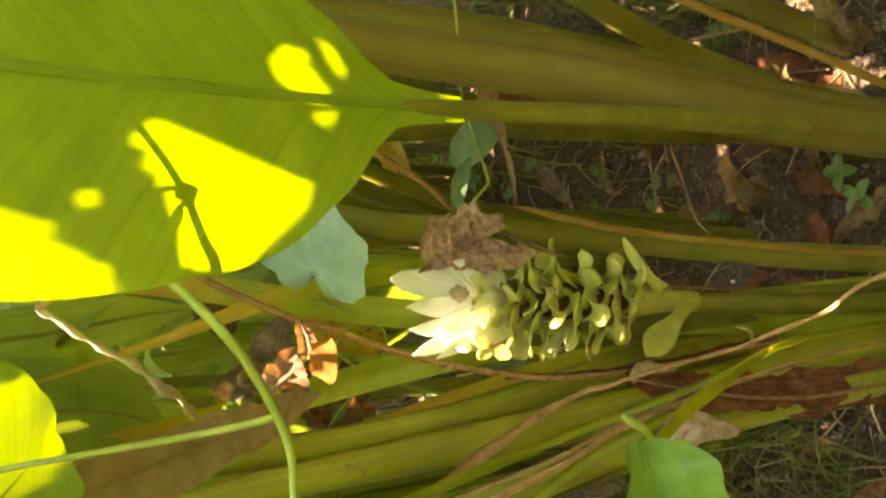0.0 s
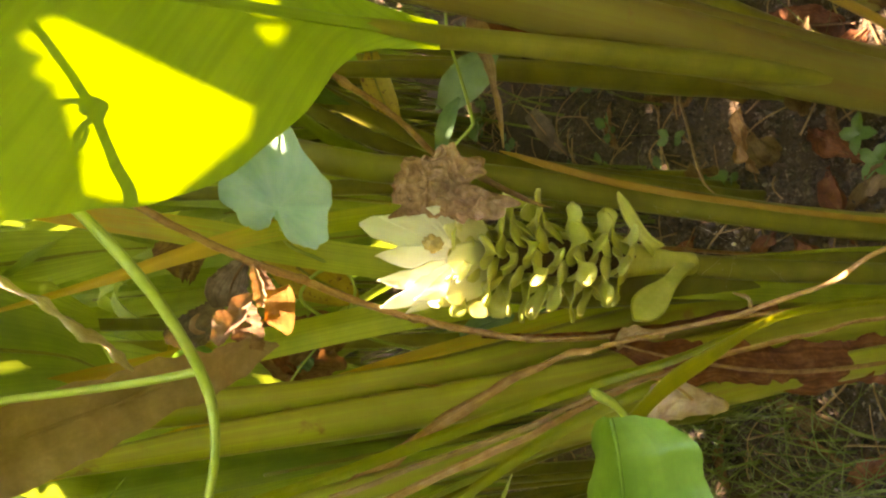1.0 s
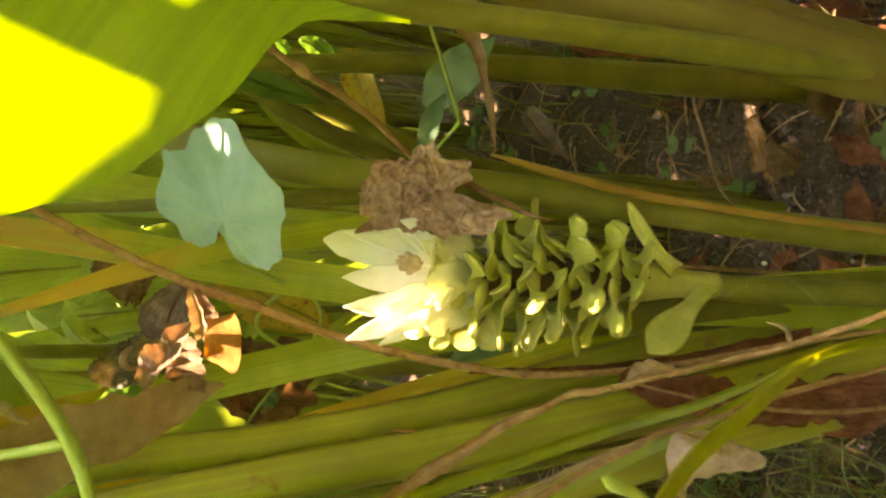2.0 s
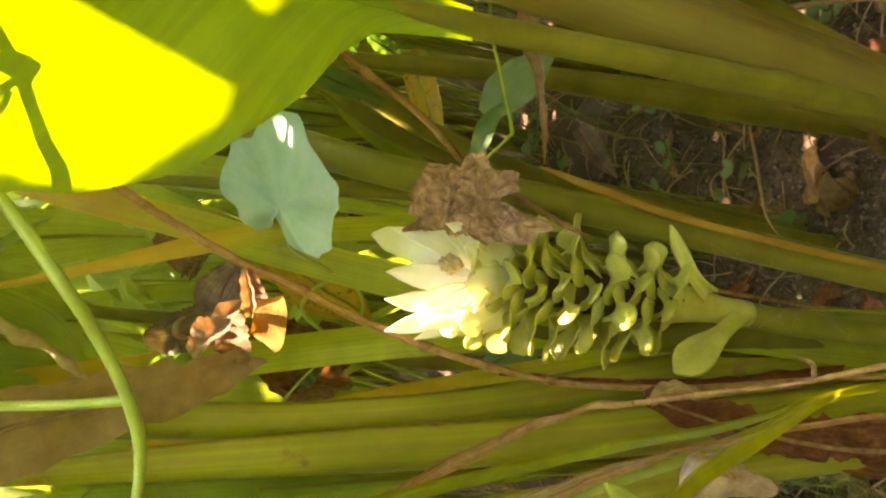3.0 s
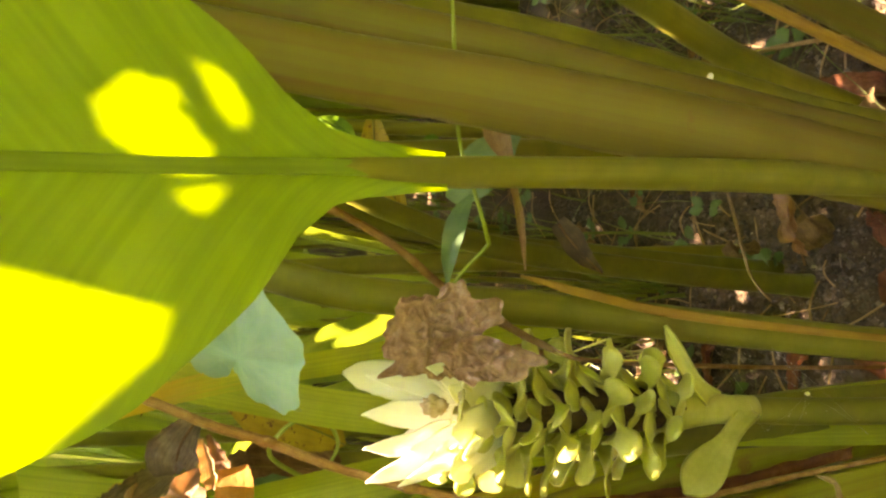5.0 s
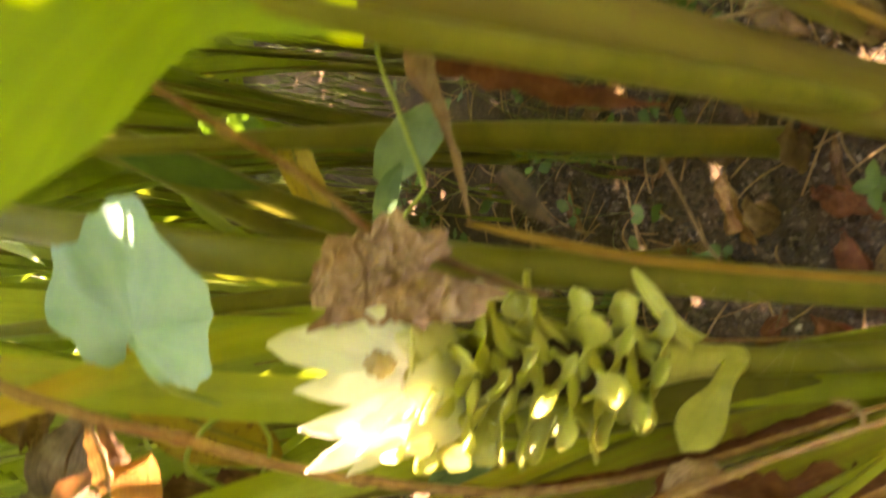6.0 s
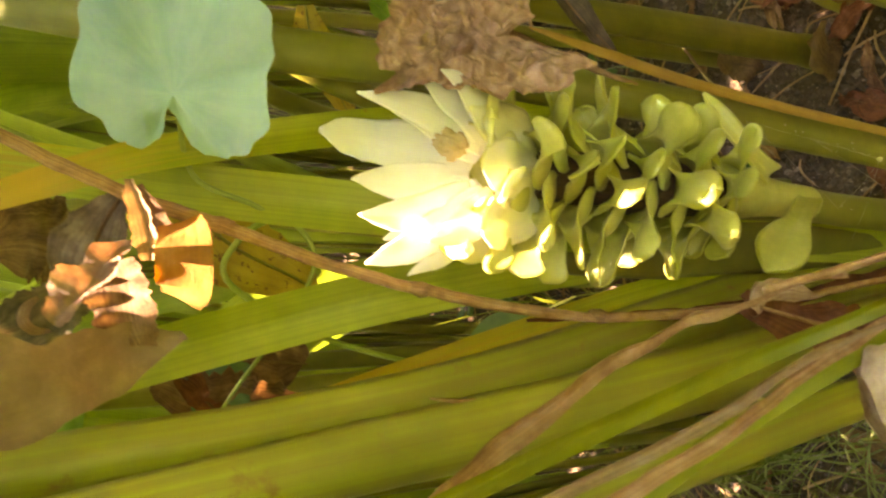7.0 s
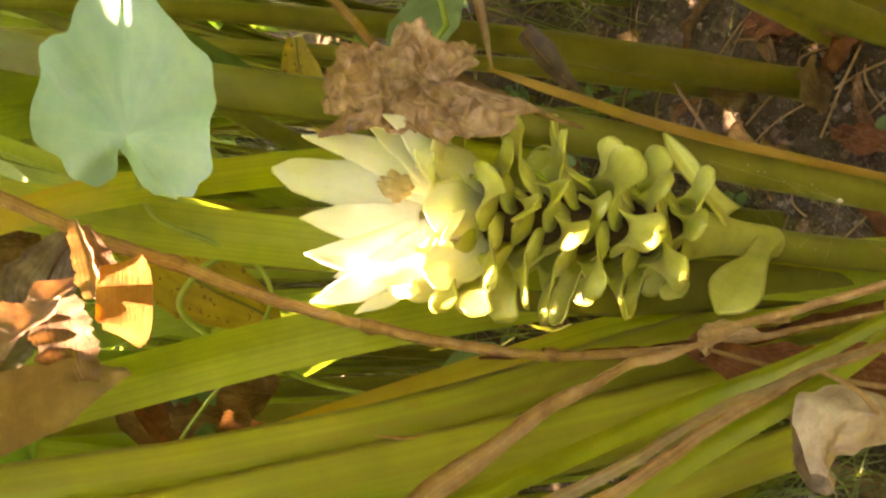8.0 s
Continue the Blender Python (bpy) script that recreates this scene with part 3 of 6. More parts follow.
for k in range(58):
    r = random.Random(k + 3)
    f = k / 57
    big = along([0.84, 0.96, 1.02, 1.04, 1.02, 1.0, 0.96, 0.90], f) * r.uniform(0.9, 1.1)
    pale = f > 0.90
    fleshy(part("bract", bract(0.0225 + 0.1085 * f + r.uniform(-0.0012, 0.0012), 2.39996 * k + 0.4 + r.uniform(-0.12, 0.12), big, k, 0.98 if not pale else 1.2, 1.1 if f < 0.75 else 1.0 if f < 0.9 else 0.75, 1.0 if not pale else 1.1),
         PALE_BRACT if pale else BRACT, spike, "creamy yellow-green bract" if pale else ""), 0.0009)
# two loose bracts at the foot of the spike
fleshy(part("bract", blade(bmesh.new(), [(-0.0315, 0.381, 0.094), (-0.0365, 0.376, 0.106), (-0.0425, 0.370, 0.118), (-0.0490, 0.365, 0.130), (-0.0550, 0.362, 0.139), (-0.0600, 0.361, 0.146)],
     [0.0080, 0.0088, 0.0082, 0.0079, 0.0083, 0.0104, 0.0140, 0.0166, 0.0174, 0.0160, 0.0115, 0.001], facing=(0.55, -0.62, 0.30), rows=40, cols=14, fold=0.30, wave=0.10, ripple=2), BRACT, spike, "drooping spoon-shaped bract"), 0.0016)
fleshy(part("bract", blade(bmesh.new(), [(-0.024, 0.379, 0.120), (-0.018, 0.378, 0.129), (-0.011, 0.380, 0.1345), (-0.003, 0.384, 0.138), (0.0065, 0.389, 0.1406)],
     [0.009, 0.0070, 0.006, 0.006, 0.0064, 0.0068, 0.0064, 0.0045, 0.001], facing=(0.1, -0.8, 0.6), rows=26, cols=10, fold=0.55), BRACT, spike, "upright narrow bract"), 0.0012)


def petal(tip, width, seed, foot=0.128, bulge=0.0045, fold=-0.16, blunt=False):
    """A white top bract: a soft-pointed boat from the axis out to its tip, bowed outwards on the way."""
    r = random.Random(seed)
    tip = Vector(tip)
    out = tip - SPIKE_LOW - AX * (tip - SPIKE_LOW).dot(AX)
    out.normalize()
    base = SPIKE_LOW + AX * foot + out * 0.007
    pts = [base + (tip - base) * f + (out * 0.6 - AX * 0.4) * (bulge * math.sin(math.pi * f)) for f in (0, 0.25, 0.5, 0.75, 1)]
    shape = (0.62, 0.88, 1.0, 1.03, 1.0, 0.92, 0.70, 0.10) if blunt else (0.60, 0.86, 1.0, 1.02, 0.94, 0.74, 0.42, 0.03)
    face = out * 0.35 + Vector((0, -0.80, 0.35))
    return blade(bmesh.new(), pts, [w * width for w in shape], facing=tuple(face), rows=30, cols=12, fold=fold, wave=0.12, ripple=2 + r.random() * 2, seed=seed, ragged=0.06, crumple=0.0011)


# the white crown: tip, width and foot of each bract
for k, (tip, wide, foot, blunt) in enumerate((
    ((-0.0160, 0.4035, 0.2835), 0.0165, 0.128, True), ((-0.0120, 0.3755, 0.2835), 0.0110, 0.130, False), ((-0.0030, 0.3745, 0.2695), 0.0135, 0.124, False), ((-0.0068, 0.3635, 0.2650), 0.0105, 0.124, False),
    ((-0.0560, 0.3890, 0.2760), 0.0130, 0.126, False), ((-0.0590, 0.3920, 0.2620), 0.0090, 0.124, False), ((-0.0420, 0.3875, 0.2785), 0.0130, 0.130, False), ((-0.0320, 0.3960, 0.2770), 0.0130, 0.130, False),
    ((-0.0110, 0.3930, 0.2660), 0.0120, 0.126, False), ((-0.0480, 0.4040, 0.2640), 0.0130, 0.126, False), ((-0.0500, 0.3760, 0.2640), 0.0110, 0.126, False))):
    fleshy(part("white_bract", petal(tip, wide, k + 20, foot, blunt=blunt), COMA, spike), 0.0004)
for k, (deg, out_by, up, wide) in enumerate(((-145, 0.024, 0.138, 0.019), (-95, 0.018, 0.141, 0.020), (-45, 0.020, 0.142, 0.019), (5, 0.024, 0.138, 0.018), (165, 0.026, 0.136, 0.018), (60, 0.024, 0.138, 0.018), (115, 0.024, 0.138, 0.018))):
    a = math.radians(deg)
    tip = SPIKE_LOW + AX * up + (AX_R * math.cos(a) + AX_B * math.sin(a)) * out_by
    fleshy(part("cream_bract", petal(tip, wide * 0.85, k + 50, 0.114, 0.004, -0.3, True), CREAM, spike, "cream bract below the white ones"), 0.0006)
bloom = Vector((-0.0235, 0.3755, 0.2555))
part("withered_bloom", placed_rough(bloom, 0.0046, 17), WITHERED, spike, "withered tan bloom at the heart")


# ---- dead leaves and vines about the flower ----
LOBES = [(-180, 0.003), (-160, 0.005), (-152, 0.015), (-146, 0.0185), (-131, 0.0232), (-110, 0.0295), (-95, 0.0336), (-77, 0.0320), (-66, 0.0375), (-55, 0.0424), (-40, 0.0398), (-24, 0.0436), (-12, 0.0458),
         (0, 0.0422), (16, 0.0378), (30, 0.0315), (41, 0.0330), (60, 0.0401), (82, 0.0376), (98, 0.0380), (112, 0.0300), (136, 0.0250), (146, 0.0168), (154, 0.0075), (170, 0.004), (180, 0.003)]


def polar_leaf(at, tip, side, outline, size=1.0, seed=0, relief=0.0016, crumple=0.0, rings=14, spokes=120, ragged=0.0, crease=0.0022):
    """A flat leaf about its stalk's end: an outline of angle and reach, with main veins fanning out, soft relief and, when dead, crumples."""
    bm = bmesh.new()
    uv = bm.loops.layers.uv.verify()
    at, tip = Vector(at), Vector(tip).normalized()
    side = (Vector(side) - tip * tip.dot(Vector(side))).normalized()
    up = tip.cross(side)
    grid = []
    for i in range(spokes + 1):
        deg = -180 + 360 * i / spokes
        a = math.radians(deg)
        k = max(n for n in range(len(outline) - 1) if outline[n][0] <= deg)
        f = (deg - outline[k][0]) / (outline[k + 1][0] - outline[k][0])
        f = f * f * (3 - 2 * f)
        reach = (outline[k][1] + (outline[k + 1][1] - outline[k][1]) * f) * (1 + ragged * noise.noise((math.cos(a) * 7, math.sin(a) * 7, seed)) + 0.012 * math.sin(deg * 0.31 + seed))
        row = []
        for j in range(rings + 1):
            q = reach * size * j / rings
            x, y = q * math.cos(a), q * math.sin(a)
            p = at + tip * x + side * y
            z = crease * size * (abs(math.sin(2.6 * a)) - 0.5) * (j / rings) + relief * noise.noise((x * 70, y * 70, seed))
            if crumple:
                wx, wy = x + 0.003 * noise.noise((x * 140, y * 140, seed + 5)), y + 0.003 * noise.noise((x * 140, y * 140, seed + 6))
                z += crumple * (1.1 * (0.5 - abs(noise.noise((wx * 120, wy * 120, seed + 3)))) + 0.9 * noise.noise((x * 45, y * 45, seed)) + 1.0 * (0.5 - abs(noise.noise((wx * 260, wy * 260, seed + 9)))) + 0.4 * (0.5 - abs(noise.noise((wx * 560, wy * 560, seed + 2)))))
                p += noise.noise_vector((x * 120, y * 120, seed)) * (crumple * 0.35)
            row.append(bm.verts.new(p + up * z))
        grid.append(row)
    for i in range(spokes):
        for j in range(rings):
            f = bm.faces.new([grid[i][j], grid[i][j + 1], grid[i + 1][j + 1], grid[i + 1][j]])
            for lp, (u, v) in zip(f.loops, ((i, j), (i, j + 1), (i + 1, j + 1), (i + 1, j))):
                lp[uv].uv = (u / spokes * 5, v / rings)
    bmesh.ops.remove_doubles(bm, verts=bm.verts, dist=1e-6)
    return bm


def sheet(length, width, seed, crumple=0.004, curl=1.2, rows=34, cols=22, ragged=0.25, point=1.0, fine=55):
    """A dead leaf lying along +x about the origin: curled, crumpled, with a torn edge."""
    bm = bmesh.new()
    uv = bm.loops.layers.uv.verify()
    grid = []
    for k in range(rows + 1):
        f = k / rows
        w = width / 2 * (max(0.0, math.sin(math.pi * (0.04 + 0.94 * f))) ** 0.6 * (1 - 0.35 * point * f))
        row = []
        for j in range(cols + 1):
            s = j / cols * 2 - 1
            e = w * (1 + ragged * noise.noise((f * 6 + seed * 3, s * 1.5, seed)) * abs(s))
            a = curl * s
            y = e * (math.sin(a) / curl if abs(curl) > 0.05 else s)
            z = e * (1 - math.cos(a)) / max(abs(curl), 0.05) + 0.10 * length * math.sin(math.pi * f)
            p = Vector((length * (f - 0.5), y, z))
            p += noise.turbulence_vector(p * fine + Vector((seed * 5.3, 0, 0)), 2, False) * crumple + noise.turbulence_vector(p * fine * 2.9, 2, False) * (crumple * 0.34)
            row.append(bm.verts.new(p))
        grid.append(row)
    for k in range(rows):
        for j in range(cols):
            f = bm.faces.new((grid[k][j], grid[k][j + 1], grid[k + 1][j + 1], grid[k + 1][j]))
            for lp, (a, b) in zip(f.loops, ((j, k), (j + 1, k), (j + 1, k + 1), (j, k + 1))):
                lp[uv].uv = (a / cols, b / rows)
    return bm


def placed(bm, m):
    bmesh.ops.transform(bm, matrix=m, verts=bm.verts)
    return bm


crumpled = thing("dry_leaf", (0.002, 0.374, 0.243), "crumpled pale brown dead leaf caught on the flower", "dead leaf")
CRUMPLED_EDGE = [(-180, 0.0125), (-174, 0.0135), (-167, 0.0215), (-155, 0.0235), (-126, 0.0165), (-108, 0.0192), (-73, 0.0156), (-37, 0.0205), (-13, 0.0210), (10, 0.0235), (22, 0.0225), (28, 0.0278), (37, 0.0220),
                 (59, 0.0161), (99, 0.0150), (124, 0.0208), (152, 0.0314), (164, 0.0360), (172, 0.0200), (180, 0.0125)]
part("leaf_blade", polar_leaf((0.0036, 0.3713, 0.2545), (-0.104, 0.352, 0.93), (-0.959, -0.282, 0.0), CRUMPLED_EDGE, 1.04, 4, 0.001, 0.0036, 60, 220, 0.10), CRUMPLED, crumpled)
part("leaf_stalk", sweep(bmesh.new(), [(0.012, 0.378, 0.236), (0.004, 0.368, 0.222), (-0.002, 0.362, 0.208), (-0.004, 0.36, 0.200)], [0.004, 0.003, 0.002, 0.001], 0.7, rows=20, ring=8, rough=0.3), DRY, crumpled)

hooked = thing("dry_leaf", (-0.062, 0.42, 0.33), "curled dead leaf, orange where sun shines through it", "dead leaf")
part("leaf_fold", blade(bmesh.new(), [(-0.0460, 0.386, 0.3265), (-0.0500, 0.384, 0.3262), (-0.0565, 0.3835, 0.3258), (-0.0625, 0.385, 0.3255), (-0.0655, 0.388, 0.3260)], [0.010, 0.0130, 0.0140, 0.0135, 0.010], facing=(-0.1, -0.85, 0.35), rows=34, cols=22, fold=0.15, wave=0.08, ripple=3, ragged=0.08, crumple=0.0010, seed=7), DRY_BACKLIT, hooked, "fold coloured orange as if the sun shone through")
part("leaf_fold", blade(bmesh.new(), [(-0.0500, 0.398, 0.3375), (-0.0545, 0.392, 0.3410), (-0.0600, 0.387, 0.3460), (-0.0655, 0.383, 0.3515), (-0.0700, 0.381, 0.3560)], [0.003, 0.009, 0.0125, 0.012, 0.005], facing=(0.5, -0.7, 0.5), rows=60, cols=22, fold=0.5, wave=0.25, ripple=5, ragged=0.2, crumple=0.0024, seed=9), CRUMPLED, hooked, "crumpled brown ridge")
# the pale material here stands in for full sun on the fold
part("leaf_fold", blade(bmesh.new(), [(-0.0355, 0.389, 0.3370), (-0.0400, 0.389, 0.3365), (-0.0450, 0.389, 0.3352), (-0.0500, 0.390, 0.3340), (-0.0545, 0.391, 0.3335)], [0.002, 0.0045, 0.0055, 0.006, 0.003], facing=(0, -0.8, 0.5), rows=36, cols=12, fold=0.9, wave=0.2, ragged=0.3, crumple=0.0010, seed=19), DRY_PALE, hooked, "upright fold, coloured pale as if sunlit")
part("leaf_fold", blade(bmesh.new(), [(-0.0360, 0.395, 0.3350), (-0.0410, 0.396, 0.3320), (-0.0460, 0.396, 0.3295), (-0.0510, 0.396, 0.3280)], [0.002, 0.005, 0.006, 0.005], facing=(0, -0.85, 0.4), rows=30, cols=14, fold=0.3, wave=0.2, ragged=0.2, crumple=0.0014, seed=23), DRY, hooked, "brown fold beside it")
part("leaf_fold", blade(bmesh.new(), [(-0.0560, 0.397, 0.3405), (-0.0620, 0.396, 0.3390), (-0.0690, 0.396, 0.3370), (-0.0760, 0.398, 0.3345)], [0.012, 0.015, 0.015, 0.010], facing=(0, -0.85, 0.4), rows=34, cols=18, fold=0.3, wave=0.2, ragged=0.2, crumple=0.0016, seed=27), DRY, hooked, "brown crumpled body of the leaf")

HANG = [(-0.073, 0.400, 0.325), (-0.079, 0.396, 0.337), (-0.084, 0.386, 0.354), (-0.0885, 0.370, 0.386), (-0.099, 0.347, 0.434), (-0.115, 0.33, 0.48), (-0.13, 0.32, 0.54), (-0.15, 0.31, 0.6)]
hanging = thing("dry_leaf", HANG[0], "long brown dead leaf hanging among the stalks", "dead leaf")
part("leaf_blade", blade(bmesh.new(), HANG, [0.004, 0.008, 0.014, 0.020, 0.0265, 0.031, 0.034, 0.037, 0.036, 0.03, 0.01], facing=(0.1, -1, -0.2), rows=60, cols=20, fold=0.25, wave=0.10, ripple=5, ragged=0.06, crumple=0.0045, seed=5), DULL, hanging)
part("midrib", sweep(bmesh.new(), [(x, y - 0.0005, z) for x, y, z in HANG[2:]], [0.0004, 0.0012, 0.002, 0.0024, 0.002, 0.001], 0.6, rows=50, ring=8, rough=0.2), DULL, hanging)

bine = thing("dry_vine", (-0.05, 0.372, GROUND), "thin brown woody vine curving in front of the flower", "vine")
part("vine_stem", sweep(bmesh.new(), [(0.04, 0.41, 0.50), (0.0, 0.408, 0.41), (-0.022, 0.413, 0.367), (-0.037, 0.412, 0.334), (-0.0445, 0.410, 0.311), (-0.055, 0.405, 0.283), (-0.0635, 0.400, 0.253), (-0.071, 0.395, 0.216), (-0.074, 0.388, 0.183),
     (-0.071, 0.382, 0.122), (-0.062, 0.380, 0.045), (-0.054, 0.378, -0.05), (-0.05, 0.372, -0.19)], [0.0036, 0.0036, 0.0038, 0.004, 0.0038, 0.0038, 0.0036, 0.0036, 0.0033, 0.003, 0.0028, 0.0028, 0.003], 1.0, rows=150, ring=8, rough=0.25), BARK, bine)
for x, y, z in ((-0.0445, 0.410, 0.311), (-0.0635, 0.400, 0.253), (-0.0735, 0.390, 0.192)):
    part("knot", sweep(bmesh.new(), [(x + 0.001, y, z + 0.004), (x, y, z), (x - 0.0006, y, z - 0.004)], [0.0034, 0.0052, 0.0034], 1.0, rows=9, ring=8, rough=0.2), BARK, bine)

strip = thing("dry_leaf", (-0.05, 0.31, 0.13), "long twisted dead leaf with a rolled head", "dead leaf")
part("leaf_strip", blade(bmesh.new(), [(-0.160, 0.375, 0.33), (-0.138, 0.370, 0.299), (-0.111, 0.364, 0.260), (-0.080, 0.358, 0.204), (-0.070, 0.346, 0.180), (-0.060, 0.326, 0.155)],
     [0.004, 0.009, 0.0095, 0.0065, 0.004, 0.0025], rows=60, cols=10, fold=0.6, wave=0.15, ragged=0.3, crumple=0.002, seed=12, roll=0.8), TAN, strip)
part("rolled_head", placed(sheet(0.028, 0.024, 61, 0.002, 2.3, 30, 24, 0.15), Matrix.Translation((-0.072, 0.352, 0.148)) @ Euler((radians(-60), radians(75), radians(-10))).to_matrix().to_4x4()), DRY_PALE, strip)
part("leaf_stem", sweep(bmesh.new(), [(-0.066, 0.326, 0.19), (-0.058, 0.322, 0.15), (-0.050, 0.31, 0.125), (-0.041, 0.288, 0.127), (-0.030, 0.275, 0.106), (-0.013, 0.25, 0.105), (0.01, 0.23, 0.04), (0.03, 0.25, -0.1), (0.04, 0.27, -0.19)], [0.0024, 0.0026, 0.0026, 0.0024, 0.0022, 0.002, 0.002, 0.002], 1.0, rows=70, ring=8, rough=0.3), BARK, strip)
part("thorn", sweep(bmesh.new(), [(-0.046, 0.31, 0.118), (-0.043, 0.318, 0.112), (-0.041, 0.322, 0.118)], [0.004, 0.003, 0.0006], 0.6, rows=10, ring=8), STRAW, strip)
strand = thing("dry_leaf", (-0.045, 0.31, GROUND), "split straw-coloured dead leaf strand", "dead leaf")
part("leaf_strip", blade(bmesh.new(), [(-0.12, 0.30, 0.32), (-0.0975, 0.292, 0.259), (-0.086, 0.292, 0.230), (-0.074, 0.292, 0.195), (-0.066, 0.29, 0.160), (-0.055, 0.29, 0.10), (-0.048, 0.30, 0.0), (-0.045, 0.31, -0.187)],
     [0.0032, 0.0033, 0.003, 0.0026, 0.0024, 0.002, 0.002], rows=70, cols=8, fold=0.8, wave=0.1, ragged=0.25, crumple=0.0012, seed=15), TAN, strand)
part("leaf_strip", blade(bmesh.new(), [(-0.112, 0.298, 0.325), (-0.091, 0.291, 0.255), (-0.083, 0.2905, 0.232), (-0.0745, 0.2905, 0.198), (-0.0665, 0.289, 0.164)],
     [0.0022, 0.0026, 0.0022, 0.0016, 0.0008], rows=40, cols=6, fold=0.8, ragged=0.25, crumple=0.001, seed=16), STRAW, strand)
rolled = thing("dry_leaf", (-0.097, 0.298, 0.160), "bleached dead leaf rolled into a ball", "dead leaf")
part("leaf_blade", placed(sheet(0.04, 0.055, 21, 0.004, 2.6, 40, 30, 0.15), Matrix.Translation((-0.097, 0.298, 0.160)) @ Euler((radians(-60), radians(70), radians(-20))).to_matrix().to_4x4()), BLEACHED, rolled)
part("leaf_stalk", sweep(bmesh.new(), [(-0.085, 0.296, 0.162), (-0.079, 0.294, 0.172), (-0.074, 0.2925, 0.186), (-0.0735, 0.292, 0.196)], [0.0016, 0.0014, 0.0013, 0.001], 0.9, rows=16, ring=8, rough=0.2), TAN, rolled)

mantle = thing("dry_leaf", (-0.08, 0.36, GROUND), "red-brown dead sheath wrapped round the stalks' feet", "dead leaf")
part("leaf_blade", blade(bmesh.new(), [(-0.070, 0.355, 0.165), (-0.080, 0.352, 0.12), (-0.088, 0.350, 0.06), (-0.089, 0.352, 0.0), (-0.085, 0.355, -0.07), (-0.08, 0.36, -0.19)],
     [0.008, 0.020, 0.026, 0.030, 0.030, 0.026], rows=80, cols=20, fold=-0.5, wave=0.2, ragged=0.3, crumple=0.005, seed=44), DRY_RED, mantle)
part("midrib", sweep(bmesh.new(), [(-0.070, 0.353, 0.165), (-0.080, 0.350, 0.12), (-0.088, 0.348, 0.06), (-0.089, 0.350, 0.0), (-0.085, 0.353, -0.07), (-0.08, 0.358, -0.19)], [0.0012, 0.002, 0.0026, 0.003, 0.003], 0.6, rows=50, ring=8, rough=0.3), BARK, mantle)

# green blades and a shoot with a heart-shaped leaf, nearest the lens
shoot = thing("young_shoot", (-0.03, 0.305, GROUND), "young green shoot with long narrow blades", "plant")
part("narrow_leaf", blade(bmesh.new(), *rooted([(-0.038, 0.30, 0.0), (-0.043, 0.292, 0.09), (-0.049, 0.287, 0.133), (-0.069, 0.310, 0.160), (-0.085, 0.335, 0.187), (-0.108, 0.350, 0.253), (-0.130, 0.355, 0.329), (-0.15, 0.36, 0.42)],
     [0.0025, 0.003, 0.003, 0.0045, 0.0058, 0.006, 0.0055, 0.002]), fold=0.5, rows=70), BLADE, shoot)
part("narrow_leaf", blade(bmesh.new(), *rooted([(-0.040, 0.298, 0.0), (-0.0445, 0.289, 0.10), (-0.051, 0.287, 0.137), (-0.076, 0.310, 0.159), (-0.105, 0.335, 0.202), (-0.133, 0.345, 0.242), (-0.165, 0.35, 0.285)],
     [0.0025, 0.003, 0.004, 0.006, 0.007, 0.006, 0.003]), fold=0.5, rows=70, seed=3), BLADE, shoot)
heart = thing("vine_leaf", (-0.05, 0.284, 0.135), "bright green heart-shaped leaf on a short stalk", "leaf")
part("leaf_stalk", blade(bmesh.new(), [(-0.0465, 0.284, 0.132), (-0.0500, 0.264, 0.170), (-0.0545, 0.248, 0.202), (-0.0595, 0.237, 0.228), (-0.0645, 0.226, 0.247), (-0.0680, 0.216, 0.262)], [0.003, 0.0065, 0.0090, 0.0105, 0.0100, 0.007], rows=36, cols=8, fold=0.5, facing=(-0.3, -1, -0.3)), BLADE, heart, "folded stem leaf with sunlit edge")
part("tendril", sweep(bmesh.new(), [(-0.0522, 0.2025, 0.2815), (-0.0540, 0.2035, 0.2785), (-0.0570, 0.206, 0.2720), (-0.0605, 0.210, 0.2660), (-0.0640, 0.214, 0.2610), (-0.0700, 0.214, 0.2590)], [0.0012, 0.0032, 0.0026, 0.0022, 0.0024, 0.0018], 0.7, rows=24), VINE, heart, "pale stipule")
part("leaf_blade", blade(bmesh.new(), [(-0.0640, 0.214, 0.266), (-0.0685, 0.212, 0.266), (-0.076, 0.210, 0.265), (-0.088, 0.209, 0.263), (-0.102, 0.208, 0.262), (-0.118, 0.210, 0.261), (-0.132, 0.214, 0.260)],
     [0.012, 0.025, 0.031, 0.036, 0.040, 0.043, 0.044, 0.042, 0.036, 0.028, 0.016, 0.001], facing=(-0.2, -1, -0.1), rows=44, cols=18, fold=0.62, wave=0.10, ragged=0.06), FRESH, heart)
part("midrib", sweep(bmesh.new(), [(-0.0640, 0.2135, 0.266), (-0.076, 0.2095, 0.265), (-0.102, 0.2075, 0.262), (-0.13, 0.213, 0.260)], [0.0014, 0.0012, 0.001, 0.0005], 0.5, rows=20, ring=8), FRESH, heart)

# ---- the climbing vine with the blue-green lobed leaf ----
blue = thing("vine_leaf", (-0.012, 0.413, 0.320), "blue-green lobed vine leaf with a deep notch", "leaf")


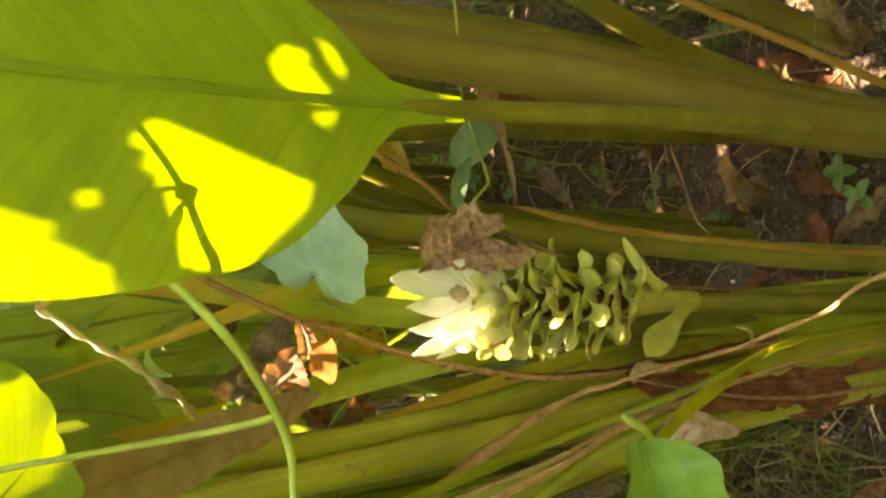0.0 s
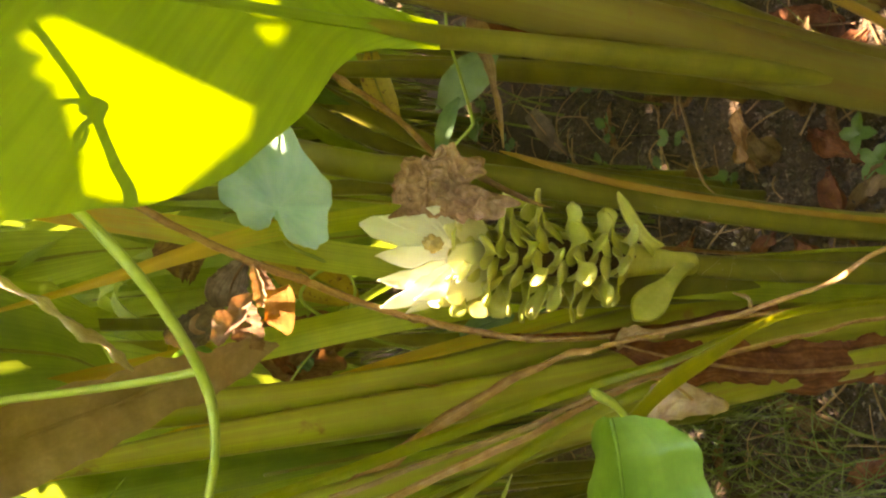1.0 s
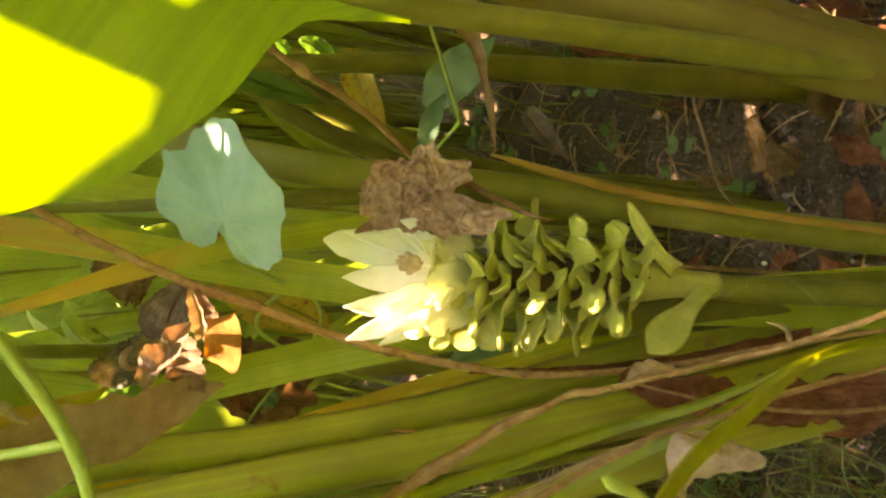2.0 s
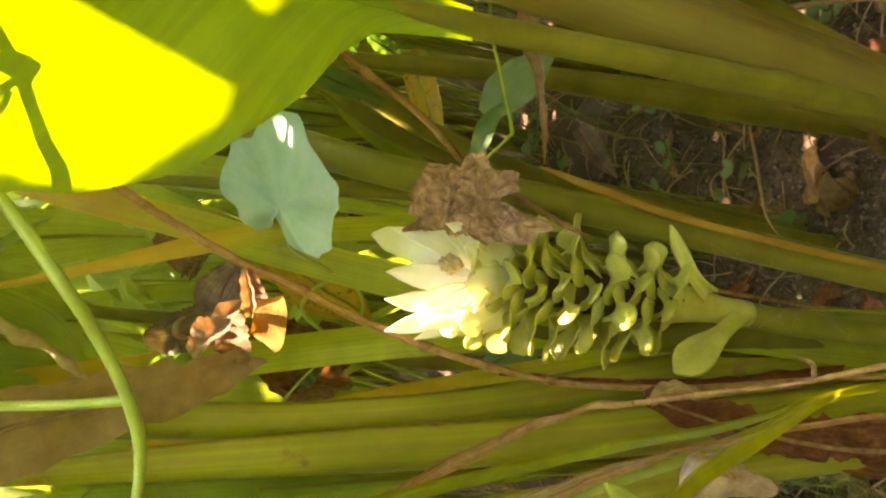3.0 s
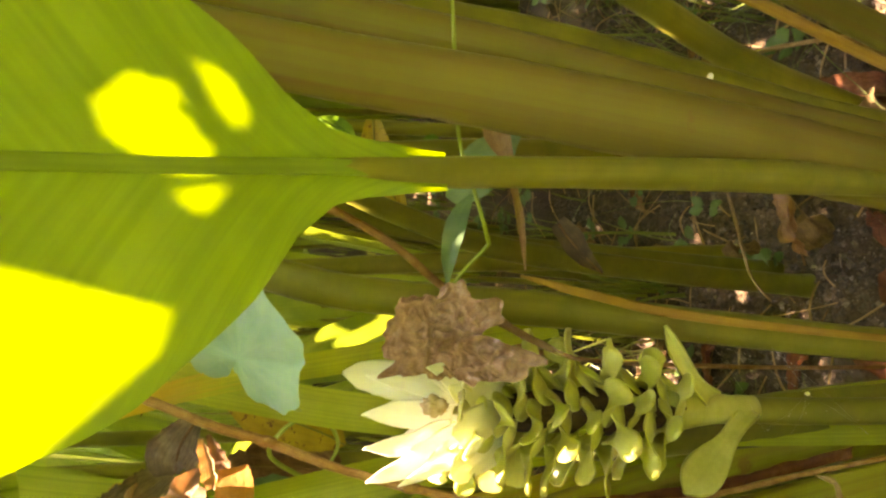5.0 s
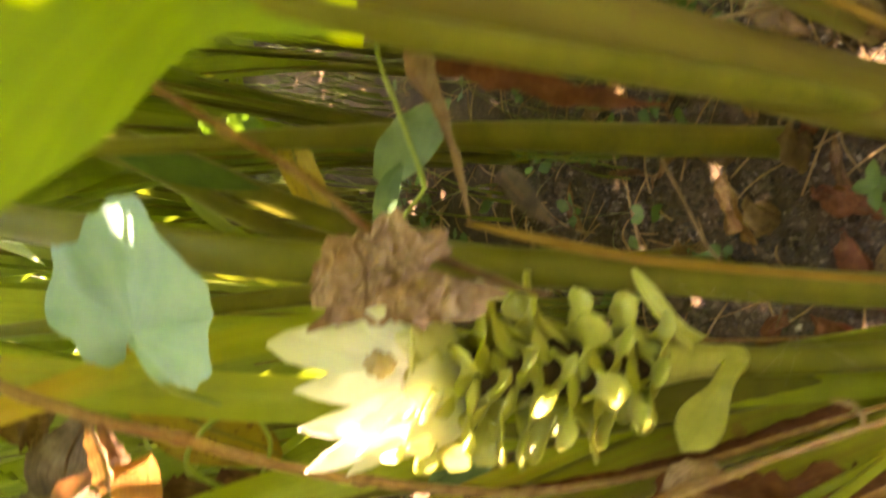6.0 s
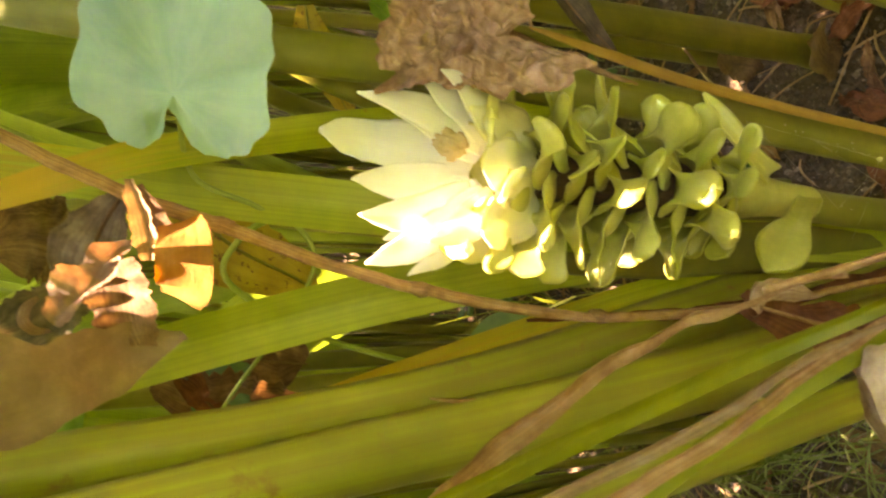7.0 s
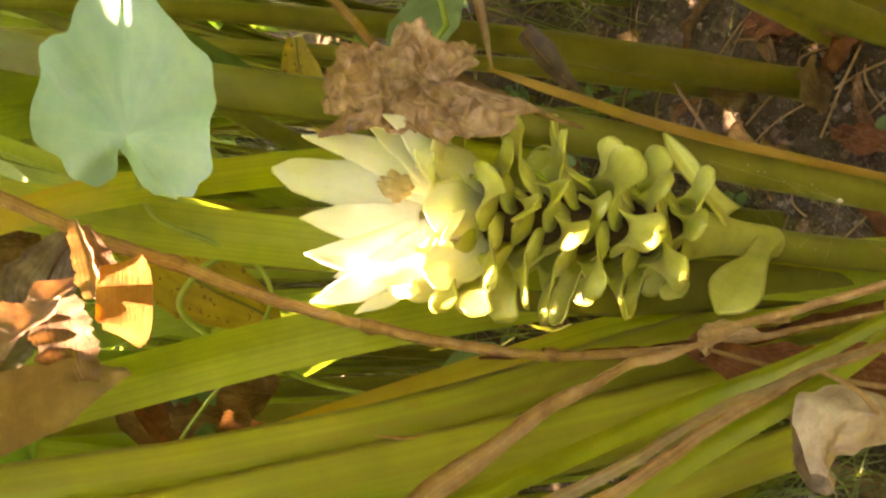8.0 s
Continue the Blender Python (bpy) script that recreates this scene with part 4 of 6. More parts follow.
part("leaf_blade", polar_leaf((-0.0104, 0.4024, 0.3252), (0.900, -0.399, 0.175), (0.239, 0.787, 0.568), LOBES, seed=1, relief=0.0030, crease=0.0034), BLUE_LEAF, blue)
part("leaf_stalk", sweep(bmesh.new(), [(-0.011, 0.4125, 0.3225), (-0.028, 0.43, 0.314), (-0.036, 0.428, 0.297), (-0.040, 0.43, 0.288)], [0.0016, 0.0016, 0.0017, 0.0018], 1.0, rows=20, ring=8), VINE, blue)
climber = thing("climbing_vine", (-0.13, 0.48, GROUND), "thin pale green climbing vine on dead stems", "vine")
part("vine_stem", sweep(bmesh.new(), [(-0.14, 0.49, -0.19), (-0.125, 0.48, 0.0), (-0.105, 0.46, 0.15), (-0.085, 0.447, 0.25), (-0.062, 0.437, 0.30), (-0.047, 0.432, 0.300), (-0.040, 0.430, 0.286), (-0.052, 0.43, 0.276), (-0.07, 0.44, 0.28), (-0.105, 0.46, 0.30), (-0.15, 0.49, 0.31)],
     [0.0016, 0.0016, 0.0018, 0.002, 0.002, 0.002, 0.0018, 0.0016, 0.0014, 0.001], 1.0, rows=90, ring=8), VINE, climber)

near_vine = thing("climbing_vine", (-0.01, 0.255, 0.412), "light green vine hanging before the dead leaf", "vine")
part("vine_stem", sweep(bmesh.new(), [(0.060, 0.255, 0.475), (0.0377, 0.2584, 0.4587), (0.0288, 0.2608, 0.4505), (0.0159, 0.2643, 0.4389), (0.0017, 0.2667, 0.4250), (-0.010, 0.2685, 0.4105), (-0.028, 0.260, 0.394), (-0.044, 0.263, 0.383), (-0.057, 0.264, 0.376), (-0.068, 0.263, 0.3725), (-0.082, 0.260, 0.372), (-0.11, 0.25, 0.375), (-0.16, 0.24, 0.36)], [0.0016, 0.0017, 0.0018, 0.0019, 0.0022, 0.003, 0.0034, 0.0034, 0.0032, 0.0036, 0.003, 0.0028, 0.0026, 0.002], 1.0, rows=80, ring=8, rough=0.1), VINE, near_vine)
part("side_stem", sweep(bmesh.new(), [(-0.056, 0.264, 0.376), (-0.060, 0.272, 0.388), (-0.065, 0.285, 0.405), (-0.072, 0.302, 0.438), (-0.08, 0.32, 0.47), (-0.1, 0.34, 0.54)], [0.0028, 0.0026, 0.0026, 0.0024, 0.0022, 0.001], 1.0, rows=40, ring=8), VINE, near_vine)
part("node", sweep(bmesh.new(), [(0.0170, 0.2640, 0.4398), (0.0145, 0.2650, 0.4372), (0.0115, 0.2655, 0.4345)], [0.002, 0.0065, 0.002], 0.9, rows=12), VINE, near_vine)
part("side_stem", sweep(bmesh.new(), [(0.0155, 0.2643, 0.4380), (0.0155, 0.2627, 0.4426), (0.0145, 0.2608, 0.4469), (0.013, 0.259, 0.452)], [0.002, 0.0018, 0.0014, 0.0008], 1.0, rows=16, ring=8), VINE, near_vine)
part("tendril", sweep(bmesh.new(), [(0.0115, 0.2646, 0.4366), (0.0095, 0.2638, 0.4390), (0.0069, 0.2629, 0.4399), (0.0034, 0.2628, 0.4392), (0.0055, 0.2636, 0.4378), (0.009, 0.2642, 0.4374)], [0.0016, 0.0016, 0.0014, 0.0012, 0.001], 1.0, rows=24, ring=8), VINE, near_vine)
tendril = part("dry_tendril", sweep(bmesh.new(), [(-0.017, 0.300, 0.446), (-0.021, 0.299, 0.4495), (-0.0235, 0.300, 0.445), (-0.030, 0.300, 0.436), (-0.036, 0.302, 0.428), (-0.043, 0.304, 0.417), (-0.050, 0.310, 0.411), (-0.06, 0.33, 0.40), (-0.075, 0.355, 0.39)],
     [0.0012, 0.0030, 0.0014, 0.0034, 0.0016, 0.0036, 0.0015, 0.0030, 0.0014, 0.0036, 0.0016, 0.0032, 0.0042, 0.0020, 0.0034, 0.0012], 0.9, rows=110, ring=10, rough=0.8), TENDRIL)
tagged(tendril, "whitish dry curled tendril", "dead twig")
lime_end = part("leaf_blade", blade(bmesh.new(), [(-0.096, 0.33, 0.436), (-0.092, 0.33, 0.452), (-0.086, 0.33, 0.47), (-0.084, 0.33, 0.50), (-0.08, 0.335, 0.55), (-0.085, 0.345, 0.61)],
     [0.012, 0.05, 0.09, 0.10, 0.07, 0.002], facing=(0, -1, -0.3), rows=50, cols=14, fold=-0.15, wave=0.06, ragged=0.05, seed=31), BIG_LEAF)
tagged(lime_end, "torn lime-green leaf lit from above", "leaf")

# ---- beyond the flower ----
hang = thing("dry_leaf", (0.09, 0.425, 0.215), "narrow brown dead leaf hanging from a stalk", "dead leaf")
part("leaf_strip", blade(bmesh.new(), [(0.100, 0.425, 0.215), (0.089, 0.422, 0.216), (0.074, 0.418, 0.211), (0.058, 0.415, 0.207), (0.040, 0.412, 0.2035), (0.026, 0.410, 0.202)], [0.015, 0.014, 0.0075, 0.0045, 0.003, 0.0008], rows=40, cols=10, fold=0.35, wave=0.15, ragged=0.25, crumple=0.0015, seed=3), DRY_PALE, hang)
part("leaf_strip", blade(bmesh.new(), [(0.097, 0.44, 0.20), (0.096, 0.44, 0.178), (0.093, 0.44, 0.15), (0.088, 0.436, 0.11), (0.086, 0.43, 0.08)], [0.004, 0.012, 0.014, 0.009, 0.002], rows=40, cols=10, fold=0.3, wave=0.3, ragged=0.3, crumple=0.003, seed=8), DRY_RED, hang, "red-brown torn strip")
twig = thing("dry_vine", (-0.035, 0.49, GROUND), "brown woody vine crossing behind the flower", "vine")
part("vine_stem", sweep(bmesh.new(), [(0.08, 0.36, 0.40), (0.062, 0.370, 0.335), (0.049, 0.380, 0.302), (0.036, 0.390, 0.272), (0.018, 0.402, 0.243), (0.0, 0.425, 0.21), (-0.02, 0.45, 0.15), (-0.03, 0.47, 0.0), (-0.035, 0.49, -0.19)], [0.0028, 0.0028, 0.003, 0.0034, 0.0034, 0.003, 0.0026, 0.0026, 0.003], 1.0, rows=70, ring=8, rough=0.2), TAN, twig)
part("knot", sweep(bmesh.new(), [(0.0505, 0.379, 0.305), (0.049, 0.380, 0.302), (0.047, 0.381, 0.298)], [0.003, 0.0046, 0.003], 1.0, rows=9, ring=8, rough=0.2), TAN, twig)
thin = thing("climbing_vine", (0.12, 0.35, 0.271), "thread-thin green vine with a kink", "vine")
part("vine_stem", sweep(bmesh.new(), [(0.18, 0.33, 0.29), (0.122, 0.350, 0.271), (0.081, 0.380, 0.252), (0.062, 0.390, 0.240), (0.0405, 0.401, 0.226), (0.036, 0.403, 0.2255), (0.023, 0.409, 0.234), (0.012, 0.40, 0.243)], [0.0014, 0.0014, 0.0015, 0.0015, 0.002, 0.0018, 0.0016, 0.001], 1.0, rows=70, ring=8), VINE, thin)
part("leaf_blade", blade(bmesh.new(), [(0.1010, 0.500, 0.1595), (0.0900, 0.498, 0.1720), (0.0809, 0.498, 0.1800), (0.0690, 0.500, 0.1900), (0.0560, 0.502, 0.1985)], [0.001, 0.014, 0.024, 0.027, 0.024, 0.010], rows=30, cols=12, fold=0.15, wave=0.12, ragged=0.06, facing=(0.1, -0.9, 0.4)), DULL_GREEN, thin, "small dull green pointed leaf")
part("leaf_blade", blade(bmesh.new(), [(0.0600, 0.470, 0.2020), (0.0500, 0.465, 0.2100), (0.0411, 0.460, 0.2150), (0.0290, 0.455, 0.2190), (0.0150, 0.450, 0.2210)], [0.002, 0.008, 0.0105, 0.010, 0.007, 0.001], rows=26, cols=8, fold=0.25, wave=0.06, facing=(0.1, -0.9, 0.4)), DULL_GREEN, thin)
yellow = thing("yellow_leaf", [(0.112, 0.64, 0.203), (0.092, 0.638, 0.200), (0.070, 0.632, 0.192), (0.045, 0.628, 0.181)][0], "yellow dying leaf with brown specks", "leaf")
part("leaf_blade", blade(bmesh.new(), [(0.112, 0.64, 0.203), (0.092, 0.638, 0.200), (0.070, 0.632, 0.192), (0.045, 0.628, 0.181)], [0.010, 0.024, 0.022, 0.010], rows=24, cols=8, fold=0.2, ragged=0.1, facing=(0, -1, 0.2)), YELLOW, yellow)
part("midrib", sweep(bmesh.new(), [(x, y - 0.0006, z) for x, y, z in [(0.112, 0.64, 0.203), (0.092, 0.638, 0.200), (0.070, 0.632, 0.192), (0.045, 0.628, 0.181)]], [0.0014, 0.0012, 0.0006], 0.7, rows=20, ring=8), STALK, yellow)
low_yellow = thing("yellow_leaf", [(-0.018, 0.45, 0.325), (-0.032, 0.455, 0.312), (-0.047, 0.46, 0.295), (-0.058, 0.462, 0.272), (-0.064, 0.464, 0.262)][0], "yellow-brown dying leaf behind the vine", "leaf")
part("leaf_blade", blade(bmesh.new(), [(-0.018, 0.45, 0.325), (-0.032, 0.455, 0.312), (-0.047, 0.46, 0.295), (-0.058, 0.462, 0.272), (-0.064, 0.464, 0.262)], [0.010, 0.026, 0.030, 0.016, 0.002], rows=30, cols=10, fold=0.25, ragged=0.12, seed=6), YELLOW, low_yellow)
part("midrib", sweep(bmesh.new(), [(x, y - 0.0006, z) for x, y, z in [(-0.018, 0.45, 0.325), (-0.032, 0.455, 0.312), (-0.047, 0.46, 0.295), (-0.058, 0.462, 0.272), (-0.064, 0.464, 0.262)]], [0.0014, 0.0012, 0.0006], 0.7, rows=20, ring=8), STALK, low_yellow)
# orange stalk, stick and chip on the far soil
STICK = [(0.161, 0.549, 0.015), (0.180, 0.540, -0.047), (0.194, 0.530, -0.097), (0.201, 0.520, -0.138), (0.205, 0.510, -0.187), (0.195, 0.49, -0.187)]
amber = part("dying_stalk", sweep(bmesh.new(), [(0.172, 0.38, 0.24), (0.160, 0.388, 0.13), (0.147, 0.392, 0.05), (0.132, 0.392, -0.03), (0.113, 0.388, -0.11), (0.098, 0.385, -0.195)], [0.005, 0.0065, 0.0065, 0.007, 0.007, 0.008], 0.6, rows=40, rough=0.05), ORANGE_EDGE)
tagged(amber, "orange dying leaf stalk rising from the soil", "leaf stalk")
stick = thing("dry_twig", (0.19, 0.52, GROUND), "pale jointed dry twig with a curled end", "twig")
part("twig_stem", sweep(bmesh.new(), STICK, [0.003, 0.0036, 0.0034, 0.003, 0.0026, 0.002], 1.0, rows=40, ring=8, rough=0.2), STRAW, stick)
part("curled_end", placed(sheet(0.018, 0.011, 33, 0.003, 1.5, 16, 10), Matrix.Translation(Vector(STICK[0]) + Vector((0.006, -0.004, -0.004))) @ Euler((1.2, 0.4, 0.5)).to_matrix().to_4x4()), DRY, stick)
chip = part("pale_chip", placed(sheet(0.006, 0.004, 2, 0.0004, 0.1, 6, 6, 0.1, 0.2), Matrix.Translation((0.133, 0.447, 0.077)) @ Euler((1.3, 0.5, 0.3)).to_matrix().to_4x4()), WHITE_BIT)
tagged(chip, "small bluish-white chip caught on a leaf", "chip")
bent = part("dry_twig", sweep(bmesh.new(), [(0.14, 0.66, -0.187), (0.118, 0.61, -0.085), (0.095, 0.575, -0.052), (0.069, 0.546, -0.037), (0.040, 0.51, -0.016), (0.022, 0.492, -0.009), (0.009, 0.482, -0.016)], [0.002, 0.0024, 0.003, 0.003, 0.0026, 0.0022, 0.0014], 0.8, rows=50, ring=8, rough=0.15), STRAW)
tagged(bent, "bent straw-coloured dead stem leaning from the soil", "twig")

far_plant = thing("turmeric_plant", (0.13, 0.54, GROUND), "turmeric plant, its stalks leaning apart", "plant")
stalk([(0.112, 0.565, -0.14), (0.103, 0.55, -0.03), (0.090, 0.533, 0.153), (0.073, 0.522, 0.297), (0.06, 0.53, 0.42), (0.05, 0.55, 0.55)], [0.024, 0.024, 0.015, 0.0085, 0.008, 0.003], STALK, "leaf_stalk", 0.4, 0.2, 21, far_plant)
stalk([(0.150, 0.54, -0.14), (0.165, 0.53, -0.03), (0.182, 0.51, 0.06), (0.198, 0.50, 0.13), (0.22, 0.50, 0.24), (0.25, 0.52, 0.38)], [0.024, 0.023, 0.021, 0.018, 0.013, 0.003], STALK, "leaf_stalk", 0.4, 0.2, 23, far_plant)
stalk([(0.185, 0.49, -0.15), (0.200, 0.49, -0.06), (0.212, 0.48, 0.04), (0.225, 0.47, 0.16), (0.24, 0.47, 0.3)], [0.026, 0.024, 0.02, 0.016, 0.004], SHEATH, "leaf_sheath", 0.4, 0.2, 25, far_plant)
stalk([(0.012, 0.60, -0.15), (0.018, 0.59, -0.02), (0.0285, 0.58, 0.120), (0.0486, 0.58, 0.2046), (0.0716, 0.58, 0.2661), (0.098, 0.59, 0.3365), (0.13, 0.62, 0.45)], [0.018, 0.017, 0.016, 0.014, 0.013, 0.010, 0.003], STALK, "leaf_stalk", 0.4, 0.2, 27, far_plant)
stalk([(0.022, 0.64, -0.15), (0.027, 0.63, 0.0), (0.0390, 0.62, 0.1925), (0.0835, 0.62, 0.3030), (0.12, 0.64, 0.42)], [0.016, 0.015, 0.013, 0.010, 0.003], STALK, "leaf_stalk", 0.4, 0.2, 28, far_plant)
stalk([(0.125, 0.64, -0.15), (0.12, 0.64, 0.0), (0.11, 0.645, 0.16), (0.10, 0.66, 0.32), (0.09, 0.69, 0.5)], [0.016, 0.014, 0.010, 0.008, 0.003], STALK, "leaf_stalk", 0.4, 0.2, 29, far_plant)
stalk([(0.03, 0.68, -0.15), (0.02, 0.68, 0.0), (0.01, 0.69, 0.14), (-0.005, 0.71, 0.30), (-0.02, 0.75, 0.46)], [0.020, 0.019, 0.016, 0.012, 0.003], STALK, "leaf_stalk", 0.4, 0.2, 33, far_plant)


for k, (x, y, tall) in enumerate(((0.108, 0.558, 0.05), (0.150, 0.535, 0.06), (0.186, 0.484, 0.05), (0.058, 0.594, 0.05), (0.123, 0.633, 0.06), (0.03, 0.672, 0.05))):
    z = GROUND - 0.004
    part("dead_sheath", blade(bmesh.new(), [(x, y - 0.012, z), (x - 0.003, y - 0.013, z + tall * 0.4), (x + 0.004, y - 0.014, z + tall * 0.8), (x + 0.012, y - 0.02, z + tall)], [0.030, 0.030, 0.018, 0.002], rows=24, cols=12, fold=-0.9, wave=0.2, ragged=0.5, crumple=0.006, seed=80 + k), DRY_DARK, far_plant, "torn brown sheath at a stalk's foot")

# scraps that hang or lie between the stalks
scrap = thing("dry_leaf", (0.048, 0.421, 0.180), "grey-brown scrap of dead leaf on a stalk", "dead leaf")
part("leaf_blade", blade(bmesh.new(), [(0.048, 0.421, 0.180), (0.040, 0.420, 0.173), (0.033, 0.419, 0.166), (0.026, 0.417, 0.157)], [0.009, 0.012, 0.008, 0.001], rows=24, cols=10, fold=0.5, ragged=0.3, crumple=0.002, seed=71), GREY_DRY, scrap)
part("midrib", sweep(bmesh.new(), [(0.048, 0.4205, 0.180), (0.040, 0.4195, 0.173), (0.026, 0.4165, 0.157)], [0.0012, 0.001, 0.0005], 0.7, rows=14, ring=6), DRY, scrap)
for pts, wide, material, label in (
    ([(-0.0860, 0.470, 0.315), (-0.0940, 0.475, 0.306), (-0.1020, 0.480, 0.299), (-0.1110, 0.485, 0.290)], 0.012, DRY_RED, "red-brown strip of dead leaf"),
    ([(-0.0900, 0.520, 0.306), (-0.0900, 0.520, 0.286), (-0.0920, 0.520, 0.264), (-0.0940, 0.520, 0.247)], 0.030, DRY, "crumpled brown dead leaf behind the stalks"),
    ([(-0.0430, 0.520, 0.371), (-0.0400, 0.520, 0.356), (-0.0410, 0.520, 0.346), (-0.0430, 0.520, 0.337)], 0.034, DRY_DARK, "large grey-brown dead leaf hanging in the shade"),
    ([(-0.1000, 0.500, 0.313), (-0.1050, 0.500, 0.294), (-0.1090, 0.500, 0.272), (-0.1110, 0.500, 0.258)], 0.026, DRY, "torn brown dead leaf among grass"),
):
    ob = thing("dry_leaf", pts[0], label, "dead leaf")
    part("leaf_blade", blade(bmesh.new(), pts, [wide * 0.3, wide * 0.9, wide, wide * 0.8, wide * 0.1], rows=30, cols=14, fold=0.35, wave=0.25, ragged=0.3, crumple=0.005, seed=len(label)), material, ob)
    part("midrib", sweep(bmesh.new(), [(x, y - 0.001, z) for x, y, z in pts], [0.0016, 0.0014, 0.0008], 0.7, rows=16, ring=6, rough=0.2), DRY_DARK, ob)
for pts, wide, material, label in (
    ([(-0.0930, 0.500, 0.179), (-0.0860, 0.500, 0.164), (-0.0810, 0.500, 0.149), (-0.0790, 0.500, 0.139)], 0.022, DULL_GREEN, "dull blue-green leaf in the grass"),
    ([(-0.1100, 0.500, 0.297), (-0.1020, 0.500, 0.291), (-0.0960, 0.500, 0.285), (-0.0910, 0.500, 0.278)], 0.026, DULL_GREEN, "dark blue-green leaf behind a stalk"),
    ([(-0.0770, 0.470, 0.400), (-0.0810, 0.470, 0.426), (-0.0820, 0.470, 0.456), (-0.0850, 0.470, 0.486)], 0.060, BACK_LEAF, "broad pale green leaf beyond the dead leaf"),
    ([(-0.1050, 0.440, 0.364), (-0.1000, 0.440, 0.358), (-0.0940, 0.440, 0.349), (-0.0920, 0.440, 0.342)], 0.034, FRESH, "small bright green leaf behind the dead leaf"),
    ([(-0.0940, 0.470, 0.365), (-0.0910, 0.470, 0.358), (-0.0880, 0.470, 0.352), (-0.0870, 0.470, 0.346)], 0.030, YELLOW, "yellow-green leaf lit by the sun"),
    ([(0.1010, 0.580, 0.2560), (0.0985, 0.580, 0.2470), (0.0960, 0.580, 0.2390), (0.0920, 0.580, 0.2320)], 0.012, FRESH, "small sunlit leaf deep among the stalks"),
    ([(0.0990, 0.585, 0.2700), (0.0970, 0.585, 0.2655), (0.0930, 0.585, 0.2620), (0.0890, 0.585, 0.2610)], 0.008, FRESH, "narrow sunlit leaf deep among the stalks"),
    ([(0.0970, 0.580, 0.1870), (0.0945, 0.580, 0.1830), (0.0915, 0.580, 0.1790), (0.0880, 0.580, 0.1740)], 0.012, FRESH, "small sunlit leaf above dark litter"),
    ([(0.0760, 0.560, 0.3150), (0.0700, 0.560, 0.2900), (0.0650, 0.560, 0.2680), (0.0600, 0.560, 0.2430)], 0.016, WEED, "glossy dark green leaf behind the twig"),
):
    ob = thing("background_leaf", pts[0], label, "leaf")
    part("leaf_blade", blade(bmesh.new(), pts, [wide * 0.3, wide * 0.95, wide, wide * 0.7, wide * 0.05], rows=30, cols=10, fold=0.2, wave=0.08, seed=len(label)), material, ob)
    part("midrib", sweep(bmesh.new(), [(x, y - 0.0006, z) for x, y, z in pts], [0.0012, 0.0012, 0.0006], 0.7, rows=16, ring=6), material, ob)
grey_scrap = thing("dry_leaf", (-0.047, 0.42, 0.344), "dark grey-brown dead leaf with a silvery sheen", "dead leaf")
part("leaf_blade", blade(bmesh.new(), [(-0.036, 0.418, 0.336), (-0.0415, 0.419, 0.339), (-0.0475, 0.420, 0.342), (-0.0540, 0.421, 0.345), (-0.0590, 0.422, 0.343)], [0.004, 0.013, 0.019, 0.020, 0.003], facing=(0, -0.8, 0.5), rows=30, cols=14, fold=0.35, wave=0.15, ragged=0.15, crumple=0.0012, seed=91), GREY_DRY, grey_scrap)
part("midrib", sweep(bmesh.new(), [(-0.036, 0.4172, 0.336), (-0.0475, 0.4188, 0.342), (-0.0590, 0.4208, 0.343)], [0.0012, 0.0010, 0.0005], 0.7, rows=16, ring=6), DRY, grey_scrap)
ashen = thing("dry_leaf", (-0.071, 0.43, 0.354), "ashen green crumpled withered leaf", "dead leaf")
part("leaf_blade", blade(bmesh.new(), [(-0.0630, 0.432, 0.3440), (-0.0665, 0.431, 0.3510), (-0.0700, 0.430, 0.3580), (-0.0735, 0.430, 0.3650), (-0.0760, 0.431, 0.3720)], [0.008, 0.017, 0.019, 0.016, 0.006], facing=(0, -0.8, 0.5), rows=40, cols=18, fold=0.3, wave=0.3, ripple=5, ragged=0.3, crumple=0.003, seed=93), ASHEN, ashen)
part("curled_edge", sweep(bmesh.new(), [(-0.0640, 0.427, 0.3560), (-0.0665, 0.425, 0.3590), (-0.0700, 0.425, 0.3595), (-0.0725, 0.426, 0.3570), (-0.0730, 0.427, 0.3530)], [0.0012, 0.0030, 0.0032, 0.0028, 0.001], 0.5, rows=26, ring=8, rough=0.3), DRY_PALE, ashen, "pale curled edge")
BROAD_A = [(-0.099, 0.46, 0.394), (-0.089, 0.46, 0.416), (-0.085, 0.46, 0.444), (-0.083, 0.465, 0.478), (-0.078, 0.475, 0.516), (-0.080, 0.50, 0.57), (-0.09, 0.54, 0.60)]
BROAD_B = [(-0.037, 0.50, 0.376), (-0.040, 0.50, 0.406), (-0.046, 0.50, 0.440), (-0.052, 0.505, 0.482), (-0.057, 0.515, 0.524), (-0.065, 0.54, 0.57), (-0.08, 0.57, 0.59)]
